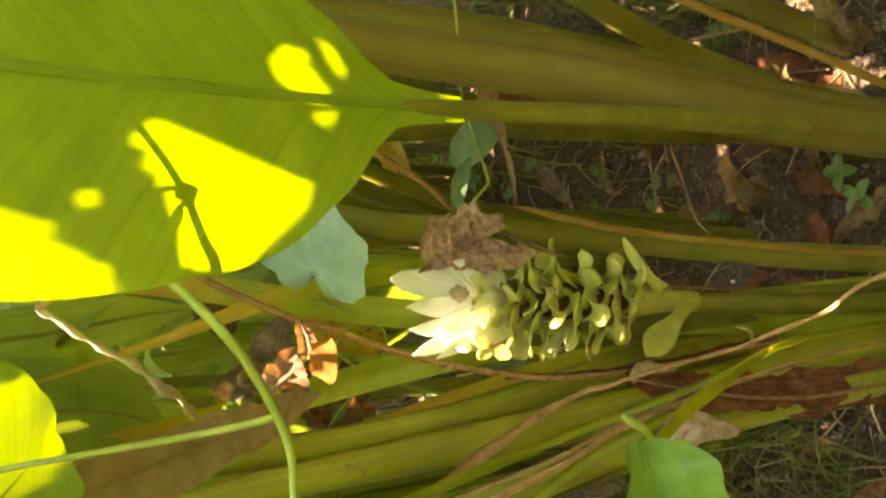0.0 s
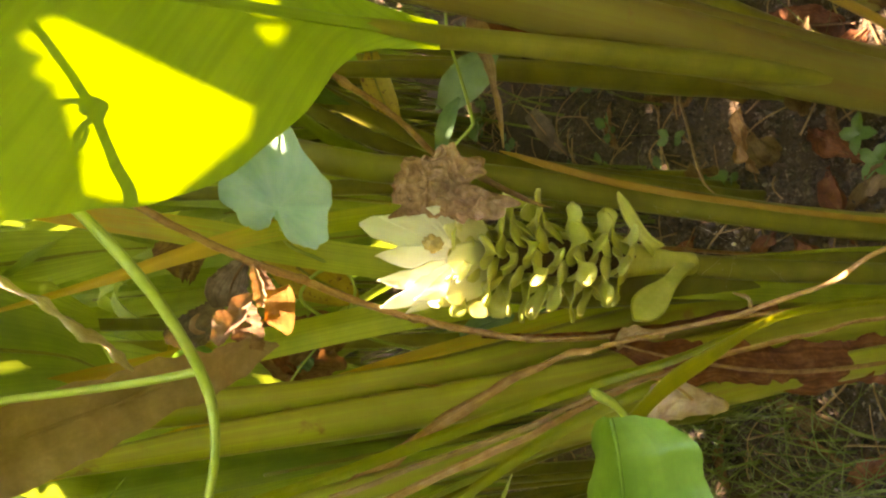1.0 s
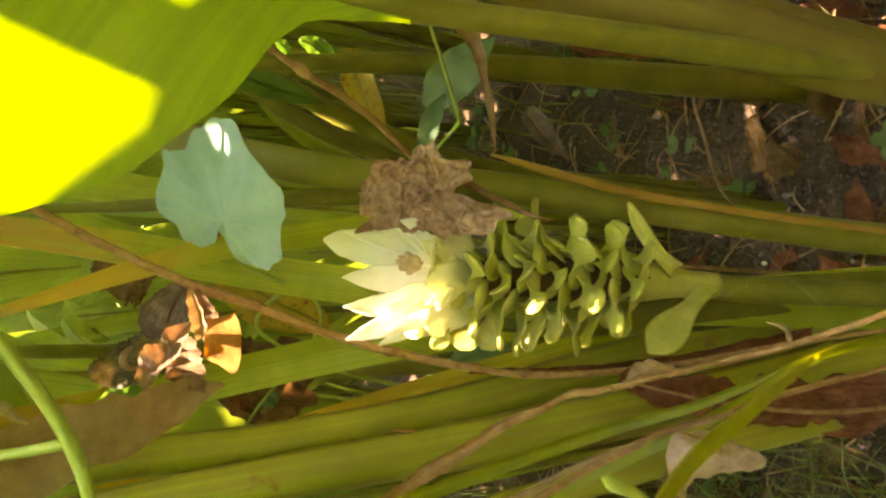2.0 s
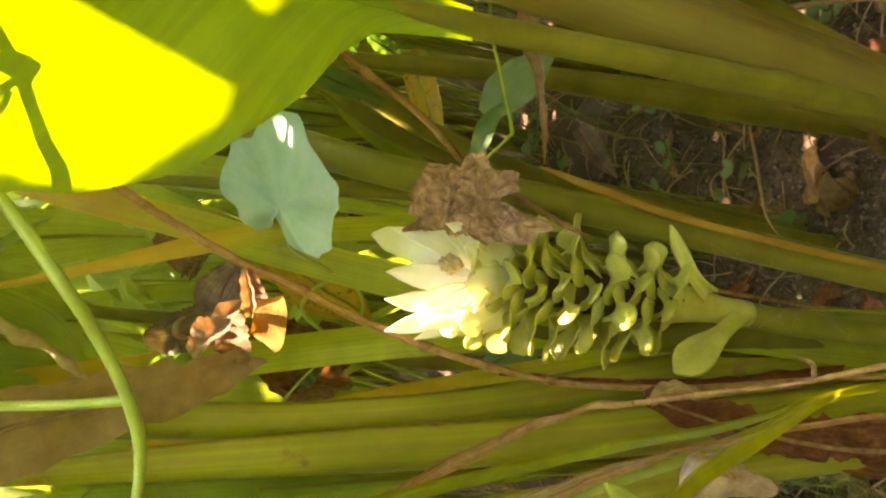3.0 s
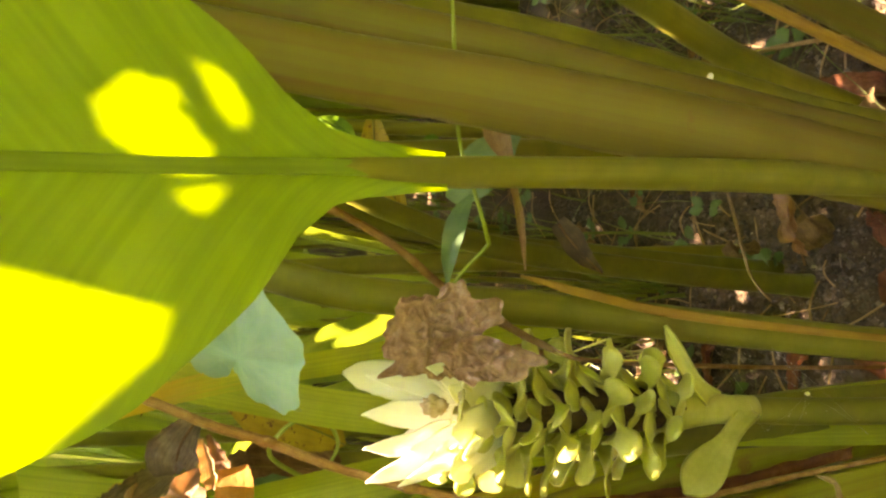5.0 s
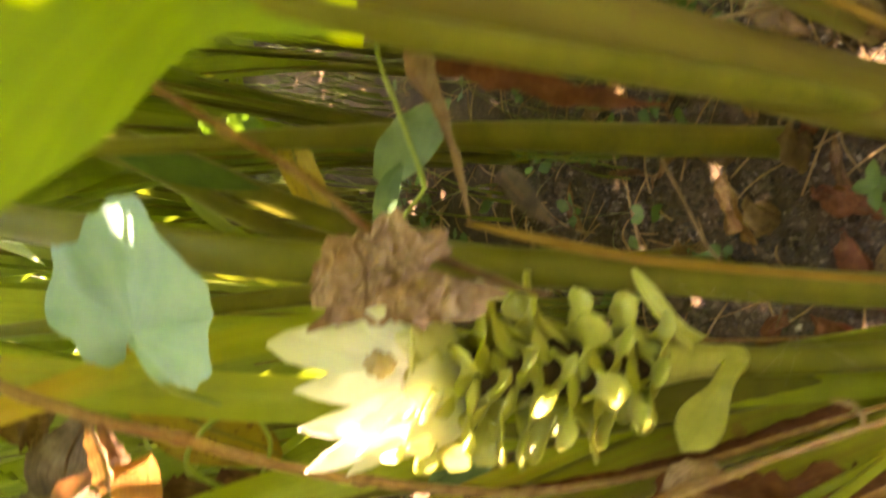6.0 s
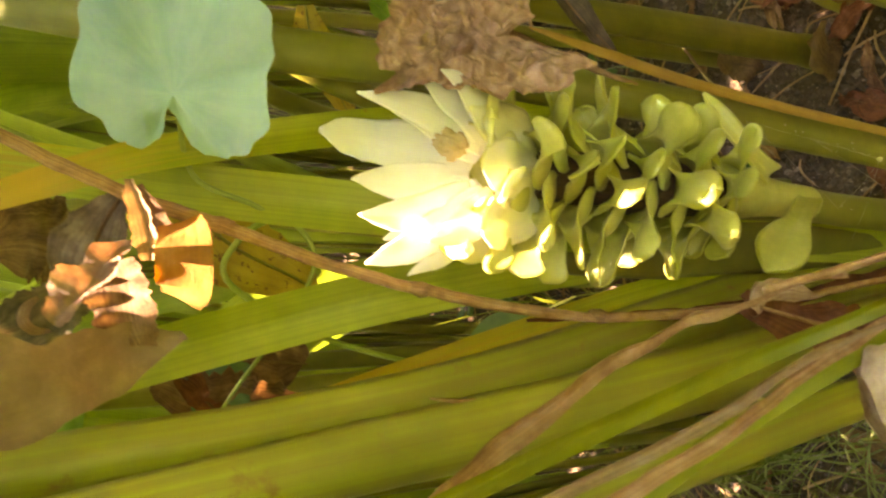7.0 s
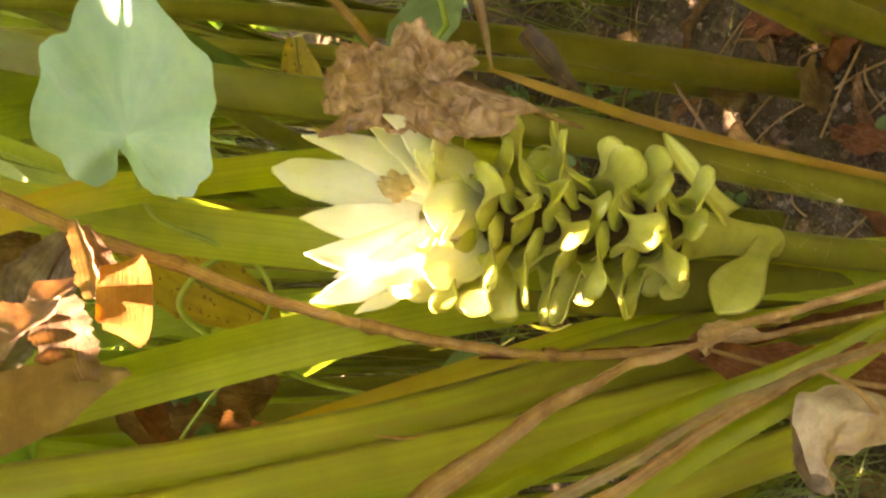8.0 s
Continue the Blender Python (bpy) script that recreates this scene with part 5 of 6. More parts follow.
for pts, wide, label in (
    (BROAD_A, 0.056, "broad pale green leaf in soft light"),
    (BROAD_B, 0.034, "long green leaf behind the tendril"),
):
    ob = thing("background_leaf", pts[0], label, "leaf")
    part("leaf_blade", blade(bmesh.new(), pts, [wide * 0.1, wide * 0.7, wide, wide, wide * 0.9, wide * 0.6, wide * 0.2], rows=40, cols=12, fold=0.15, wave=0.06, seed=len(label)), BACK_LEAF, ob)
    part("midrib", sweep(bmesh.new(), [(x, y - 0.001, z) for x, y, z in pts], [0.001, 0.0022, 0.003, 0.0035], 0.6, rows=24, ring=8), STALK, ob)
    x, y, z = pts[-1]
    part("leaf_stalk", sweep(bmesh.new(), [(x, y, z), (x - 0.012, y + 0.03, z - 0.05), (x - 0.02, y + 0.045, z - 0.3), (x - 0.02, y + 0.05, GROUND - 0.01)], [0.004, 0.006, 0.010, 0.013], 0.6, rows=24, ring=10), STALK, ob)
web = thing("cobweb", (-0.019, 0.360, 0.083), "bits of cobweb with droplets and a white seed", "cobweb")
WEB = [(-0.037, 0.366, 0.10), (-0.019, 0.360, 0.083), (-0.004, 0.396, 0.07), (-0.042, 0.37, 0.03), (0.0, 0.396, 0.11), (-0.046, 0.388, 0.06)]
part("seed", sweep(bmesh.new(), [(-0.019, 0.360, 0.0845), (-0.019, 0.3598, 0.083), (-0.0192, 0.360, 0.0815)], [0.0008, 0.0022, 0.0006], 0.9, rows=8, ring=8), WHITE_BIT, web, "small white seed")
threads = bmesh.new()
for a, b2 in ((0, 1), (1, 2), (1, 3), (1, 4), (1, 5), (2, 3), (0, 4)):
    sweep(threads, [WEB[a], tuple((Vector(WEB[a]) + Vector(WEB[b2])) / 2 - Vector((0, 0, 0.002))), WEB[b2]], [0.00006, 0.00006, 0.00006], 1.0, rows=6, ring=3)
tagged(part("threads", threads, WHITE_BIT, web), kind="stuff")
drops, rr = bmesh.new(), random.Random(8)
for k in range(26):
    a, b2 = rr.choice(((0, 1), (1, 2), (1, 3), (1, 4), (1, 5), (2, 3)))
    p = Vector(WEB[a]).lerp(Vector(WEB[b2]), rr.random()) + Vector((rr.uniform(-1, 1), rr.uniform(-1, 1), rr.uniform(-1, 1))) * 0.003
    bmesh.ops.create_icosphere(drops, subdivisions=1, radius=rr.uniform(0.00015, 0.0004), matrix=Matrix.Translation(p))
drops.loops.layers.uv.verify()
tagged(part("droplets", drops, WHITE_BIT, web), "tiny pale droplets", kind="stuff")

# ---- plants of the background ----
def leafy_plant(seed, height, spread, count):
    """A turmeric plant: a fan of stalks that open into long blades."""
    r = random.Random(seed)
    ob = thing("turmeric_plant", (0, 0, 0), "leafy green turmeric plant in the shade", "plant", "turmeric plants behind")
    for k in range(count):
        a = r.uniform(0, 2 * math.pi)
        out = Vector((math.cos(a), math.sin(a), 0))
        h, o = height * r.uniform(0.6, 1.1), spread * r.uniform(0.4, 1.1)
        base = out * 0.012
        p = [base + Vector((0, 0, -0.02)), base + out * o * 0.08 + Vector((0, 0, h * 0.3)), base + out * o * 0.3 + Vector((0, 0, h * 0.62)), base + out * o * 0.65 + Vector((0, 0, h * 0.9)), base + out * o * 1.1 + Vector((0, 0, h * 1.02)), base + out * o * 1.6 + Vector((0, 0, h * 0.94))]
        w = r.uniform(0.028, 0.06)
        part("leaf_stalk", sweep(bmesh.new(), [p[0], p[1], p[2]], [0.016, 0.011, 0.005], 0.5, facing=(-out.y, out.x, 0.01), rows=14, ring=8, channel=0.2, seed=k), STALK, ob)
        part("leaf_blade", blade(bmesh.new(), p[1:], [0.010, w * 0.75, w, w * 0.9, w * 0.55, 0.001], facing=tuple(out * 0.7 - Vector((0, 0, 0.7))), rows=26, cols=6, fold=-0.25, wave=0.07, ripple=7, seed=seed + k), BACK_LEAF, ob)
    return ob


# those beside and behind the camera are unseen, added to dim the light low down
PLACES = [(-0.18, 0.62), (-0.02, 0.86), (0.30, 0.72), (-0.30, 0.74), (-0.12, 1.0), (0.18, 0.95), (0.38, 0.82), (-0.28, 1.05), (0.02, 1.2), (0.36, 1.2), (-0.5, 0.95), (-0.2, 1.4), (0.2, 1.5), (0.6, 1.1), (-0.6, 1.4), (0.5, 1.6), (-0.4, 1.8), (0.05, 1.85), (0.4, 2.1), (-0.9, 1.2), (0.95, 1.4), (-0.38, 0.52), (0.44, 0.5), (0.42, 0.22), (0.36, -0.05), (0.1, -0.38), (-0.3, -0.3), (0.62, 0.7), (-0.55, 0.1), (-0.12, 1.2), (0.12, 1.25),
          (-0.34, 0.30), (-0.36, 0.08), (0.36, 0.36), (0.34, 0.08), (-0.2, -0.22), (0.24, -0.25), (-0.42, 0.40), (0.47, 0.62), (-0.5, 0.25), (0.55, 0.35)]
plot = random.Random(77)
while len(PLACES) < 115:
    x, y = plot.uniform(-1.7, 1.7), plot.uniform(-1.2, 2.2)
    if math.hypot(x, y - 0.3) < 0.45 or math.hypot(x, y - 0.5) > 1.9 or (abs(x) < 0.32 and 0.2 < y < 0.95):
        continue
    if min(math.hypot(x - p, y - q) for p, q in PLACES) > 0.15:
        PLACES.append((x, y))
templates = [leafy_plant(s, h, sp, c) for s, h, sp, c in ((101, 0.80, 0.18, 8), (202, 0.66, 0.22, 9), (303, 0.92, 0.17, 9))]
for k, (x, y) in enumerate(PLACES):
    m = Matrix.Translation((x, y, on_ground(x, y))) @ Matrix.Rotation(k * 2.1, 4, "Z")
    if k < 3:
        templates[k].matrix_basis = m
    else:
        copy_thing(templates[k % 3], m)


def far_hedge():
    """Leaves of the thicket that closes the view; its unseen sides are added to dim the light."""
    r = random.Random(5)
    verts, faces = [], []
    for k in range(30000):
        a = r.uniform(0, 2 * math.pi)
        lump = noise.noise((2.2 * math.sin(a), 2.2 * math.cos(a), 1.5))
        d = 1.75 + 0.35 * lump + r.random() * (1.3 + 0.7 * noise.noise((3 * math.sin(a), 3 * math.cos(a), 8)))
        c = Vector((d * math.sin(a), 0.5 + d * math.cos(a), GROUND + r.random() ** 1.2 * (2.2 + 1.1 * noise.noise((4 * math.sin(a), 4 * math.cos(a), d * 1.5))))) 
        t = Vector((r.uniform(-1, 1), r.uniform(-1, 1), r.uniform(-0.8, 0.8))).normalized()
        s = t.cross(Vector((r.uniform(-1, 1), r.uniform(-1, 1), r.uniform(-1, 1)))).normalized()
        length, wide = r.uniform(0.1, 0.26), r.uniform(0.03, 0.06)
        i = len(verts)
        verts += [c, c + t * length * 0.5 + s * wide, c + t * length, c + t * length * 0.5 - s * wide]
        faces.append((i, i + 1, i + 2, i + 3))
    me = bpy.data.meshes.new("thicket")
    me.from_pydata(verts, [], faces)
    me.materials.append(BACK_LEAF)
    return tagged(new("thicket", me), "dense green thicket of leaves round the garden", "foliage", kind="stuff")


far_hedge()

# ---- unseen foliage overhead, added to shade the bed, with gaps cut for the sun ----
SIDE = TO_SUN.cross(Vector((0, 0, 1))).normalized()
OVER = SIDE.cross(TO_SUN)


def sun_plane(p):
    return Vector(p).dot(SIDE), Vector(p).dot(OVER)


# places that the sun reaches: spots (centre, half-widths across and along the slant), and openings with corners
SPOTS = [((-0.0520, 0.396, 0.268), 0.0140, 0.0125), ((-0.0605, 0.385, 0.215), 0.0034, 0.016), ((-0.0570, 0.3840, 0.3265), 0.0100, 0.0080), ((-0.0450, 0.3890, 0.3350), 0.006, 0.005), ((-0.049, 0.286, 0.14), 0.0015, 0.0020),
         ((-0.0710, 0.33, 0.446), 0.024, 0.0075), ((0.0212, 0.3860, 0.3240), 0.0045, 0.0022), ((-0.068, 0.41, 0.252), 0.004, 0.012), ((-0.043, 0.431, 0.293), 0.003, 0.003), ((-0.030, 0.30, 0.441), 0.009, 0.008),
         ((0.0970, 0.580, 0.2440), 0.0018, 0.0016)]
OPENINGS = [[(0.0316, 0.2503, 0.4259), (0.0396, 0.2547, 0.4161), (0.0236, 0.2796, 0.3605), (0.0144, 0.2789, 0.3623), (-0.0060, 0.2700, 0.3790), (-0.0066, 0.2589, 0.4073), (0.0097, 0.2565, 0.4110)],
            [(0.0658, 0.2754, 0.3770), (0.0780, 0.2837, 0.3653), (0.0643, 0.2836, 0.3580), (0.0537, 0.2885, 0.3434), (0.0530, 0.2798, 0.3622), (0.0592, 0.2752, 0.3744)],
            [(0.0487, 0.2803, 0.3603), (0.0512, 0.2858, 0.3487), (0.0442, 0.2828, 0.3543)],
            [(0.0163, 0.2449, 0.4379), (0.0166, 0.2470, 0.4325), (0.0123, 0.2468, 0.4325), (0.0117, 0.2450, 0.4372)],
            [(0.0118, 0.2367, 0.4639), (0.0106, 0.2390, 0.4563), (0.0064, 0.2432, 0.4422), (-0.0015, 0.2449, 0.4365), (-0.0082, 0.2492, 0.4243), (-0.0165, 0.2460, 0.4330), (-0.0150, 0.2402, 0.4564), (-0.0152, 0.2387, 0.4641)],
            [(0.0789, 0.2878, 0.3564), (0.0759, 0.2899, 0.3497), (0.0679, 0.2903, 0.3447), (0.0642, 0.2886, 0.3468), (0.0688, 0.2875, 0.3515)],
            [(0.0675, 0.3075, 0.2920), (0.0675, 0.3135, 0.2700), (0.0640, 0.3154, 0.2630), (0.0579, 0.3123, 0.2774), (0.0535, 0.3084, 0.2915)]]


FINE_F, FINE_E = (q.ravel() for q in np.meshgrid(np.linspace(0.1, 0.9, 8), np.linspace(-0.75, 0.75, 5)))
WIDE_F, WIDE_E = (q.ravel() for q in np.meshgrid(np.linspace(0.03, 0.97, 28), np.linspace(-0.85, 0.85, 11)))


def overhead_foliage():
    r = random.Random(11)
    spots = [(*sun_plane(p), a, b) for p, a, b in SPOTS]
    for k in range(6):
        q = Vector((r.uniform(-0.6, 0.6), r.uniform(1.3, 1.8), r.uniform(-0.1, 0.3)))
        spots.append((*sun_plane(q), r.uniform(0.008, 0.02), r.uniform(0.008, 0.02)))
    for k in range(26):
        q = Vector((r.uniform(-0.22, 0.20), r.uniform(0.74, 1.25), r.uniform(-0.10, 0.15)))
        spots.append((*sun_plane(q), r.uniform(0.001, 0.003), r.uniform(0.001, 0.003)))
    rings = []
    for corners in OPENINGS:
        q = np.array([sun_plane(p) for p in corners])
        rings.append((q, q.mean(0)))
    side, over = np.array(SIDE), np.array(OVER)
    targets = np.array([s[:2] for s in spots] + [tuple(m) for q, m in rings])
    verts, faces = [], []
    mid = Vector((0.02, 0.27, 0.38)) + TO_SUN * ((0.74 - 0.38) / TO_SUN.z)
    for k in range(56000):
        fine = k >= 34000
        c = Vector((mid.x + r.uniform(-0.16, 0.14), mid.y + r.uniform(-0.10, 0.20), 0)) if fine else Vector((r.uniform(-1.5, 1.4), r.uniform(-1.0, 2.5), 0))
        if not fine and ((c.x + 0.10) / 0.95) ** 2 + ((c.y - 1.02) / 1.28) ** 2 > 1 + 0.7 * noise.noise((c.x * 2.3, c.y * 2.3, 3)):
            continue
        c.z = 0.72 + 0.05 * noise.noise((c.x * 4, c.y * 4, 7)) + 0.08 * r.random() + 0.14 * max(0, c.y - 0.7)
        t = Vector((r.uniform(-1, 1), r.uniform(-1, 1), r.uniform(-0.25, 0.25))).normalized()
        s = t.cross(Vector((r.uniform(-0.3, 0.3), r.uniform(-0.3, 0.3), 1))).normalized()
        length, wide = (r.uniform(0.006, 0.015), r.uniform(0.0025, 0.005)) if fine else (r.uniform(0.03, 0.085), r.uniform(0.009, 0.018))
        pts = [c, c + t * length * 0.3 + s * wide, c + t * length * 0.65 + s * wide * 0.8, c + t * length, c + t * length * 0.65 - s * wide * 0.8, c + t * length * 0.3 - s * wide]
        cu, cv = c.dot(SIDE), c.dot(OVER)
        near = np.hypot(targets[:, 0] - cu, targets[:, 1] - cv).min() < 0.11
        if near:
            fs, es = (FINE_F, FINE_E) if fine else (WIDE_F, WIDE_E)
            spread = np.array(c) + np.outer(fs * length, np.array(t)) + np.outer(es * wide, np.array(s))
            probe = np.concatenate([np.array(pts), spread])
            u, v = probe @ side, probe @ over
        if near and any((((u - gu) / ga) ** 2 + ((v - gv) / gb) ** 2 < 1).any() for gu, gv, ga, gb in spots):
            continue
        clear = True
        for q, heart_of in rings if near else ():
            inside = np.ones(len(u), bool)
            for a, b in zip(q, np.roll(q, -1, 0)):
                turn = np.sign((b[0] - a[0]) * (heart_of[1] - a[1]) - (b[1] - a[1]) * (heart_of[0] - a[0]))
                inside &= turn * ((b[0] - a[0]) * (v - a[1]) - (b[1] - a[1]) * (u - a[0])) > 0
            if inside.any():
                clear = False
                break
        if not clear:
            continue
        i = len(verts)
        verts += pts
        faces.append(tuple(range(i, i + 6)))
    # added leaf edges that give the sun openings straight borders
    def within(q, heart_of, u, v):
        for a, b in zip(q, np.roll(q, -1, 0)):
            turn = np.sign((b[0] - a[0]) * (heart_of[1] - a[1]) - (b[1] - a[1]) * (heart_of[0] - a[0]))
            if turn * ((b[0] - a[0]) * (v - a[1]) - (b[1] - a[1]) * (u - a[0])) <= 0:
                return False
        return True

    for i, (q, heart_of) in enumerate(rings):
        for a, b in zip(q, np.roll(q, -1, 0)):
            d = (b - a) / np.hypot(*(b - a))
            n = np.array((-d[1], d[0]))
            if n @ (heart_of - a) > 0:
                n = -n
            for wide in (0.014, 0.010, 0.007, 0.0045, 0.003, 0.002, 0.0012, 0.0006):
                reach = min(0.012, wide)
                rim = [a - d * reach, a, b, b + d * reach, b + d * reach * 0.6 + n * wide, a - d * reach * 0.6 + n * wide]
                tests = [a - d * reach + (b - a + 2 * d * reach) * f + n * wide * e for f in np.linspace(0, 1, 25) for e in (0.04, 0.25, 0.5, 0.75, 1.0)]
                if not any(within(q2, h2, *p) for j, (q2, h2) in enumerate(rings) if j != i for p in tests):
                    break
            k = len(verts)
            lift = (r.uniform(0.70, 0.76) - heart_of[1] * OVER.z) / TO_SUN.z
            verts += [SIDE * float(p[0]) + OVER * float(p[1]) + TO_SUN * lift for p in rim]
            faces.append(tuple(range(k, k + 6)))
    me = bpy.data.meshes.new("overhead_leaves")
    me.from_pydata(verts, [], faces)
    me.materials.append(SHADE_LEAF)
    return me


# trunk and branches are made up to carry the unseen crown
shrub = thing("shade_shrub", (-0.95, 0.3, GROUND), "unseen leafy shrub added to shade the flower bed", "shrub")
part("trunk", sweep(bmesh.new(), [(-0.95, 0.3, -0.2), (-0.93, 0.32, 0.3), (-0.85, 0.36, 0.6), (-0.6, 0.42, 0.78), (-0.2, 0.5, 0.83), (0.3, 0.6, 0.84), (0.8, 0.7, 0.84)], [0.05, 0.045, 0.04, 0.03, 0.022, 0.014, 0.005], 1.0, rows=40, rough=0.1), BARK, shrub)
for tip, bend in (((-0.55, 1.3, 0.9), 0.1), ((-0.1, 1.7, 1.0), 0.12), ((0.25, 1.2, 0.9), -0.08), ((-0.4, 0.1, 0.76), 0.05), ((0.15, 0.1, 0.78), 0.02)):
    root = Vector((-0.62, 0.42, 0.77))
    end = Vector(tip)
    part("branch", sweep(bmesh.new(), [root, root.lerp(end, 0.5) + Vector((bend, bend, 0.04)), end], [0.024, 0.014, 0.004], 1.0, rows=20, ring=8, rough=0.15), BARK, shrub)
crown = tagged(new("crown", overhead_foliage()), kind="stuff")
crown.parent = shrub
crown.matrix_parent_inverse = Matrix.Translation((0.95, -0.3, -GROUND))

# ---- litter on the soil ----
litter = []
for k, (length, wide, curl, material, label) in enumerate(((0.075, 0.030, 1.5, DRY_RED, "red-brown dead leaf curled on the soil"), (0.06, 0.024, 2.2, DRY, "brown dead leaf rolled on the soil"), (0.09, 0.032, 1.1, DRY_DARK, "dark brown dead leaf lying on the soil"), (0.05, 0.02, 1.7, DRY_PALE, "pale dead leaf on the soil"))):
    ob = thing("dry_leaf", (0, 0, 0), label, "dead leaf", "litter leaves")
    part("leaf_blade", sheet(length, wide, 50 + k, 0.006, curl, 22, 12, 0.3), material, ob)
    part("midrib", sweep(bmesh.new(), [(-length * 0.62, 0, 0.001), (-length * 0.3, 0, length * 0.07), (0, 0, length * 0.10), (length * 0.42, 0, 0.003)], [0.002, 0.0018, 0.0014, 0.0006], 0.8, rows=16, ring=6, rough=0.2), DRY_DARK, ob)
    litter.append(ob)
LITTER = [(0.011, 0.512, 0, 0.5), (0.118, 0.70, 1, 2.0), (0.166, 0.567, 0, 1.9), (-0.035, 0.529, 0, 1.2), (0.028, 0.706, 3, 2.4), (-0.063, 0.704, 0, 2.9), (-0.167, 0.661, 2, 0.4), (-0.17, 0.55, 2, 1.4), (-0.2, 0.52, 1, 1.3), (0.262, 0.667, 3, 0.8), (0.136, 0.528, 0, 2.2), (0.085, 0.52, 1, 0.3), (0.04, 0.95, 3, 1.0),
          (-0.10, 0.80, 2, 2.6), (-0.24, 0.62, 1, 0.2), (0.305, 0.807, 3, 1.7), (0.22, 0.58, 2, 0.9), (0.2, 0.79, 2, 2.0), (0.10, 0.85, 1, 0.4), (-0.14, 0.92, 0, 1.0), (0.162, 0.60, 3, 0.1), (-0.20, 0.46, 0, 2.3), (0.24, 0.52, 2, 0.6), (0.12, 0.76, 1, 1.4), (-0.05, 0.60, 0, 2.8), (-0.12, 0.58, 3, 0.7), (0.03, 0.47, 2, 2.2), (0.19, 0.68, 1, 2.5), (-0.09, 0.49, 1, 0.9)]
for k, (x, y, kind, turn) in enumerate(LITTER):
    m = Matrix.Translation((x, y, on_ground(x, y) + 0.002)) @ Matrix.Rotation(turn, 4, "Z") @ Matrix.Rotation(0.3 * math.sin(k * 1.7), 4, "X")
    if k in (0, 1, 6, 4):
        litter[kind].matrix_basis = m
    else:
        copy_thing(litter[kind], m)


# a curled pale leaf, and dark red ones under the far stalks
for (x, y, lift), size, heading, curl, material, label in (((0.070, 0.622, 0.003), (0.075, 0.034), 0.4, 1.9, TAN, "tan dead leaf curled into a ring on the soil"),
                                                  ((0.168, 0.572, 0.004), (0.11, 0.045), 1.45, 0.9, DRY_RED, "broad dark red dead leaf under the stalks"),
                                                  ((0.060, 0.517, 0.004), (0.08, 0.03), 1.1, 1.6, DRY_RED, "red-brown dead leaf curled at the soil's edge")):
    ob = thing("dry_leaf", (x, y, on_ground(x, y)), label, "dead leaf")
    place = Matrix.Translation((x, y, on_ground(x, y) + lift)) @ Matrix.Rotation(heading, 4, "Z")
    part("leaf_blade", placed(sheet(*size, 91 + len(label), 0.006, curl, 34, 20, 0.3), place), material, ob)
    part("midrib", placed(sweep(bmesh.new(), [(-size[0] * 0.6, 0, 0.004), (-size[0] * 0.3, 0, size[0] * 0.07), (0, 0.001, size[0] * 0.10), (size[0] * 0.42, 0, 0.004)], [0.0022, 0.0022, 0.0018, 0.0008], 0.8, rows=20, ring=8, rough=0.2), place), DRY, ob)


def scatter(name, count, seed, make, material, label, category):
    verts, faces = [], []
    r = random.Random(seed)
    for k in range(count):
        make(r, verts, faces)
    me = bpy.data.meshes.new(name)
    me.from_pydata(verts, [], faces)
    me.materials.append(material)
    return tagged(new(name, me), label, category, kind="stuff")


def clod(r, verts, faces):
    x, y = r.uniform(-0.26, 0.36), r.uniform(0.40, 1.0)
    s = 0.0008 + 0.0034 * r.random() ** 5
    c = Vector((x, y, on_ground(x, y) + s * 0.3))
    i = len(verts)
    for d in ((1, 0, 0), (-1, 0, 0), (0, 1, 0), (0, -1, 0), (0, 0, 1), (0, 0, -1)):
        verts.append(c + Vector([q * s * r.uniform(0.6, 1.3) + r.uniform(-0.3, 0.3) * s for q in d]))
    faces.extend((i + a, i + b, i + c2) for a, b, c2 in ((0, 2, 4), (2, 1, 4), (1, 3, 4), (3, 0, 4), (2, 0, 5), (1, 2, 5), (3, 1, 5), (0, 3, 5)))


def thread(r, verts, faces):
    x, y = r.uniform(-0.45, 0.45), r.uniform(0.42, 1.3)
    a, length, w = r.uniform(0, 6.28), r.uniform(0.02, 0.10), r.uniform(0.0004, 0.0012)
    d, s = Vector((math.cos(a), math.sin(a), 0)), Vector((-math.sin(a), math.cos(a), 0))
    bend, lift = r.uniform(-0.4, 0.4), r.uniform(0.002, 0.016)
    i, n = len(verts), 6
    for k in range(n + 1):
        f = k / n
        p = Vector((x, y, 0)) + d * length * f + s * bend * length * f * f
        p.z = on_ground(p.x, p.y) + 0.002 + lift * math.sin(f * math.pi)
        verts.extend((p - s * w, p + s * w, p + Vector((0, 0, w * 1.6))))
    for k in range(n):
        b = i + 3 * k
        faces.extend(((b, b + 1, b + 4, b + 3), (b + 1, b + 2, b + 5, b + 4), (b + 2, b, b + 3, b + 5)))


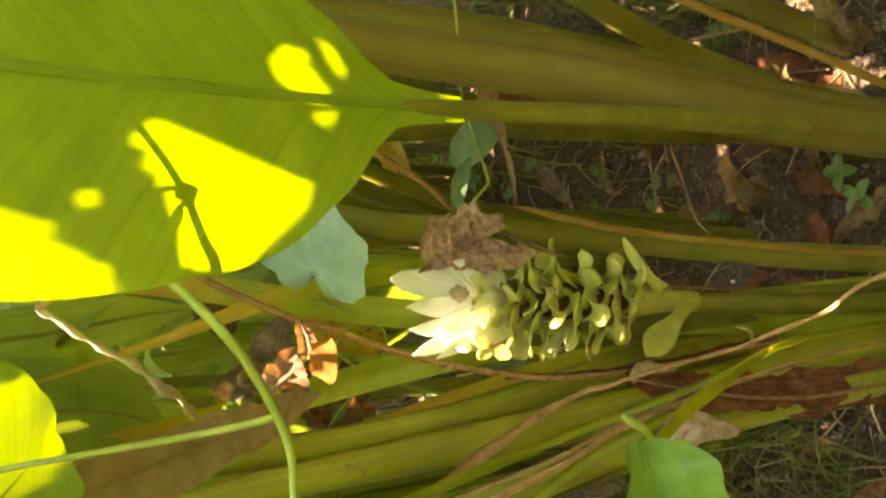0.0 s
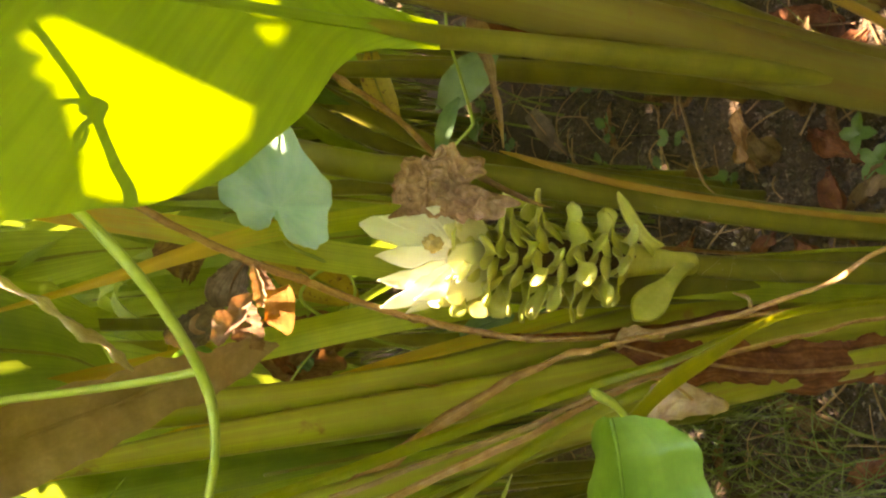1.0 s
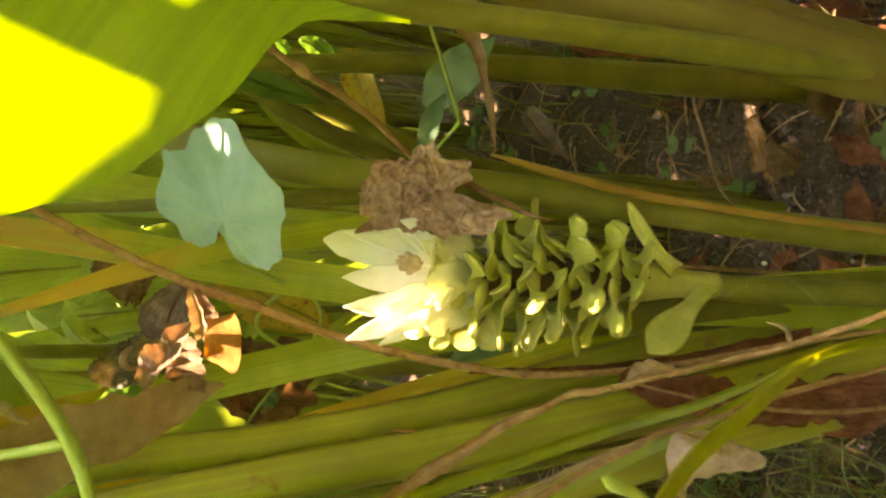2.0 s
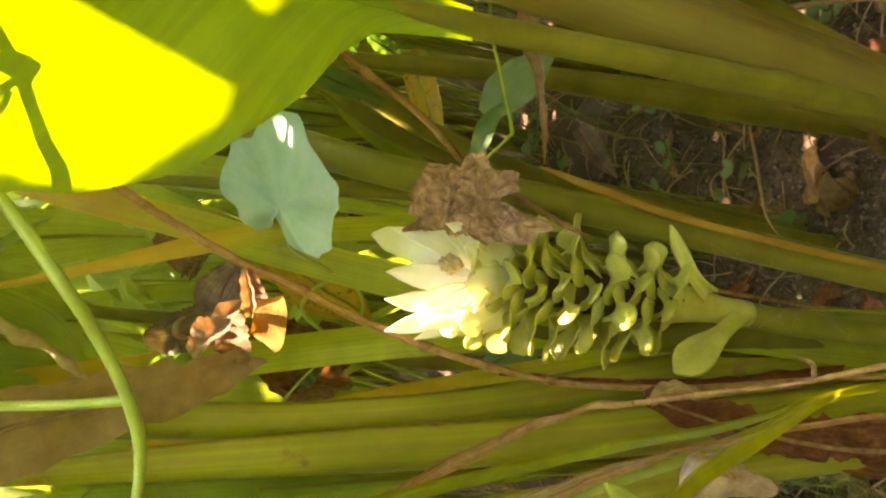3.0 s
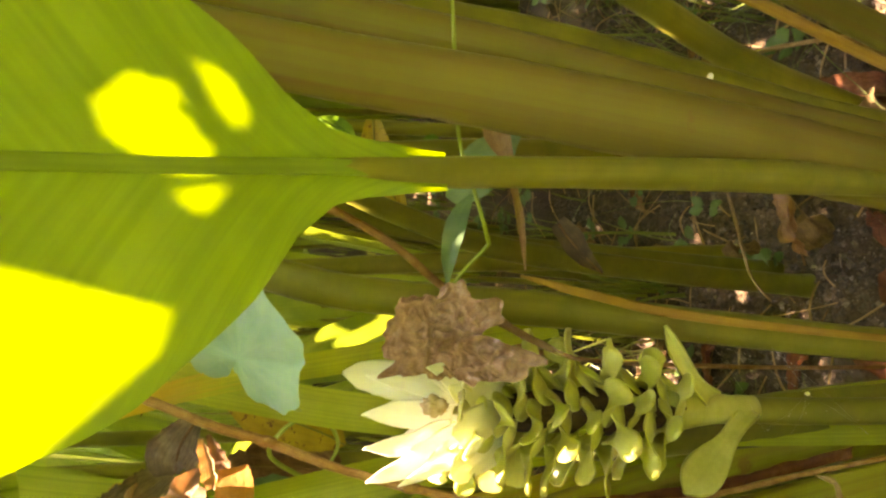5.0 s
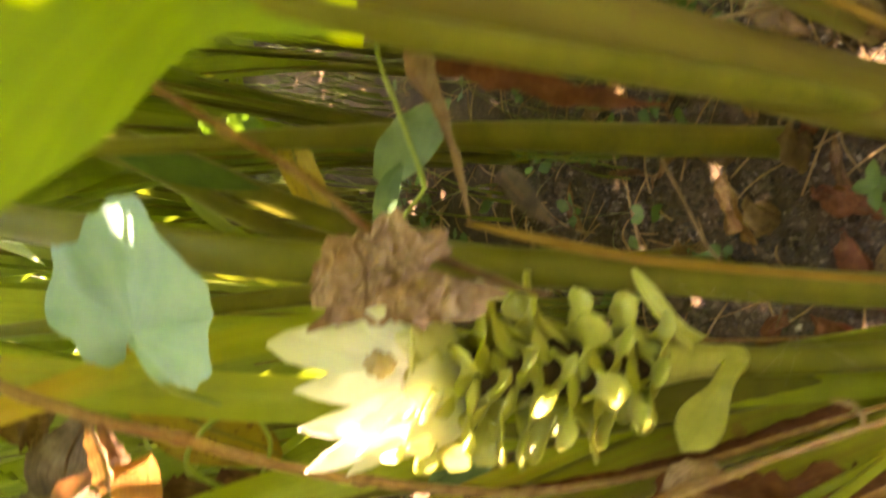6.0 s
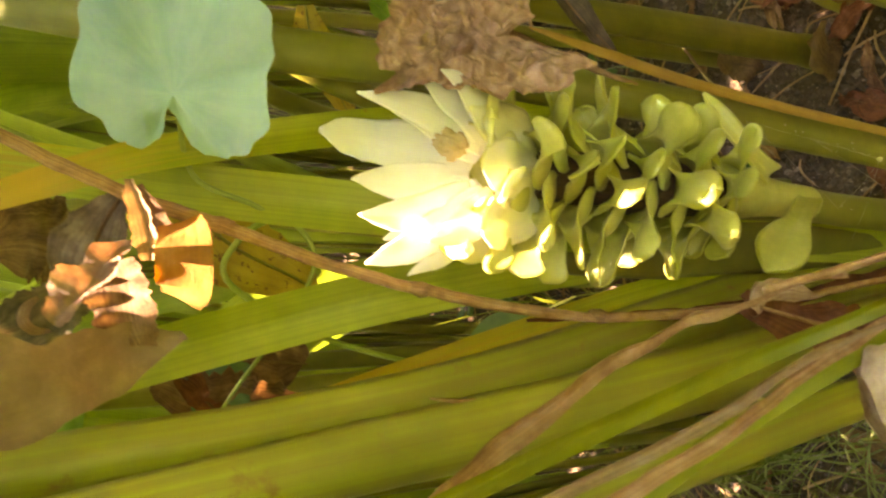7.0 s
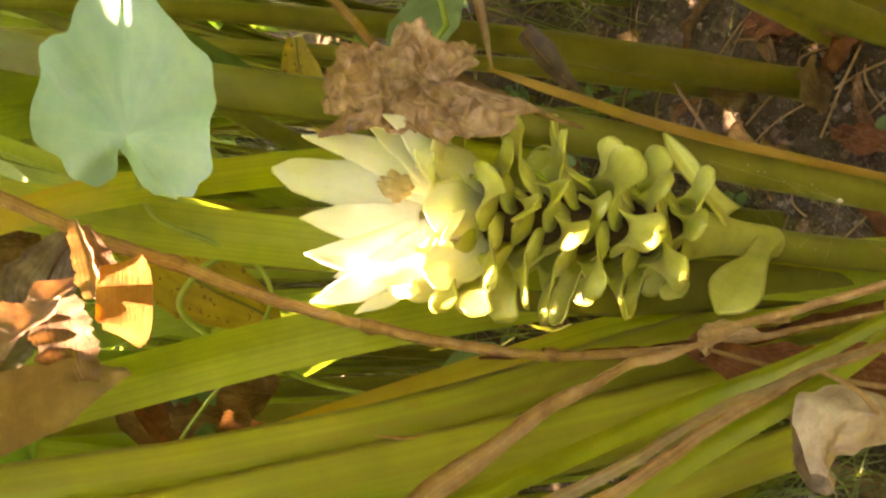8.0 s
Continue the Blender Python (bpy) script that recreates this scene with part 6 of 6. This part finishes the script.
def grass_blade(r, verts, faces):
    x, y = r.uniform(-0.7, 0.7), r.uniform(0.74, 2.0)
    if noise.noise((x * 6, y * 6, 9)) < 0.02:
        return
    h, w, a, o = r.uniform(0.06, 0.30), r.uniform(0.001, 0.0028), r.uniform(0, 6.28), r.uniform(0.1, 0.8)
    d, s = Vector((math.cos(a), math.sin(a), 0)), Vector((-math.sin(a), math.cos(a), 0))
    i, n = len(verts), 5
    for k in range(n + 1):
        f = k / n
        p = Vector((x, y, on_ground(x, y))) + d * (o * h * f * f) + Vector((0, 0, h * f * (1 - 0.35 * o * f)))
        verts.extend((p - s * w * (1 - f * 0.95), p + s * w * (1 - f * 0.95)))
    for k in range(n):
        b = i + 2 * k
        faces.append((b, b + 1, b + 3, b + 2))


def weed(r, verts, faces):
    x, y = r.uniform(-0.4, 0.5), r.uniform(0.62, 1.4)
    z, q = on_ground(x, y), r.uniform(0.01, 0.05)
    for k in range(5):
        a = r.uniform(0, 6.28)
        t = Vector((math.cos(a), math.sin(a), r.uniform(-0.2, 0.7))).normalized()
        s = t.cross(Vector((0, 0, 1))).normalized()
        n, g, w = t.cross(s), r.uniform(0.008, 0.02), r.uniform(0.004, 0.009)
        c = Vector((x, y, z + q)) + t * 0.004
        i = len(verts)
        verts.extend((c, c + t * g * 0.35 + s * w - n * 0.001, c + t * g * 0.75 + s * w * 0.7, c + t * g, c + t * g * 0.75 - s * w * 0.7, c + t * g * 0.35 - s * w - n * 0.001))
        faces.extend(((i, i + 1, i + 2, i + 3), (i, i + 3, i + 4, i + 5)))


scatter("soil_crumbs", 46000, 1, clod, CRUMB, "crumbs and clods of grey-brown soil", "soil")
scatter("dead_grass", 520, 2, thread, STRAW, "dead grass and fibres strewn on the soil", "dead grass")
scatter("grass", 3800, 3, grass_blade, GRASS, "thin green grass between the plants", "grass")
def low_grass(r, verts, faces):
    if r.random() < 0.62:
        x, y, h = r.uniform(-0.46, -0.115), r.uniform(0.34, 0.80), r.uniform(0.03, 0.17)
    else:
        # unseen tufts on this side, added to block low side light
        x, y, h = r.uniform(0.25, 0.55), r.uniform(0.30, 0.85), r.uniform(0.04, 0.22)
    if noise.noise((x * 11, y * 11, 2)) < -0.12:
        return
    w, a, o = r.uniform(0.0006, 0.0018), r.uniform(0, 6.28), r.uniform(0.3, 1.3)
    d, s = Vector((math.cos(a), math.sin(a), 0)), Vector((-math.sin(a), math.cos(a), 0))
    i, n = len(verts), 6
    for k in range(n + 1):
        f = k / n
        p = Vector((x, y, on_ground(x, y))) + d * (o * h * f * f) + Vector((0, 0, h * f * (1 - 0.55 * min(o, 1) * f)))
        verts.extend((p - s * w * (1 - f * 0.95), p + s * w * (1 - f * 0.95)))
    for k in range(n):
        b = i + 2 * k
        faces.append((b, b + 1, b + 3, b + 2))


scatter("low_grass", 2600, 6, low_grass, GRASS, "fine low grass beside the bed", "grass")
scatter("weeds", 150, 4, weed, WEED, "small green weeds on the ground", "weeds")

# seedlings at the edge of the bare soil
for k, (x, y) in enumerate(((0.068, 0.492), (0.045, 0.475), (-0.003, 0.79))):
    seedling = thing("seedling", (x, y, on_ground(x, y)), "small seedling with round green leaves", "seedling", "seedlings")
    for j in range(4):
        a = j * 1.57 + k
        o = Vector((math.cos(a), math.sin(a), 0))
        b = Vector((x, y, on_ground(x, y) + 0.012))
        part("leaf", blade(bmesh.new(), [b - Vector((0, 0, 0.014)), b, b + o * 0.009 + Vector((0, 0, 0.004)), b + o * 0.018 + Vector((0, 0, 0.003))], [0.001, 0.002, 0.011, 0.011, 0.002], facing=tuple(Vector((0, 0, -1)) + o * 0.2), rows=14, cols=6, fold=-0.2), WEED, seedling)
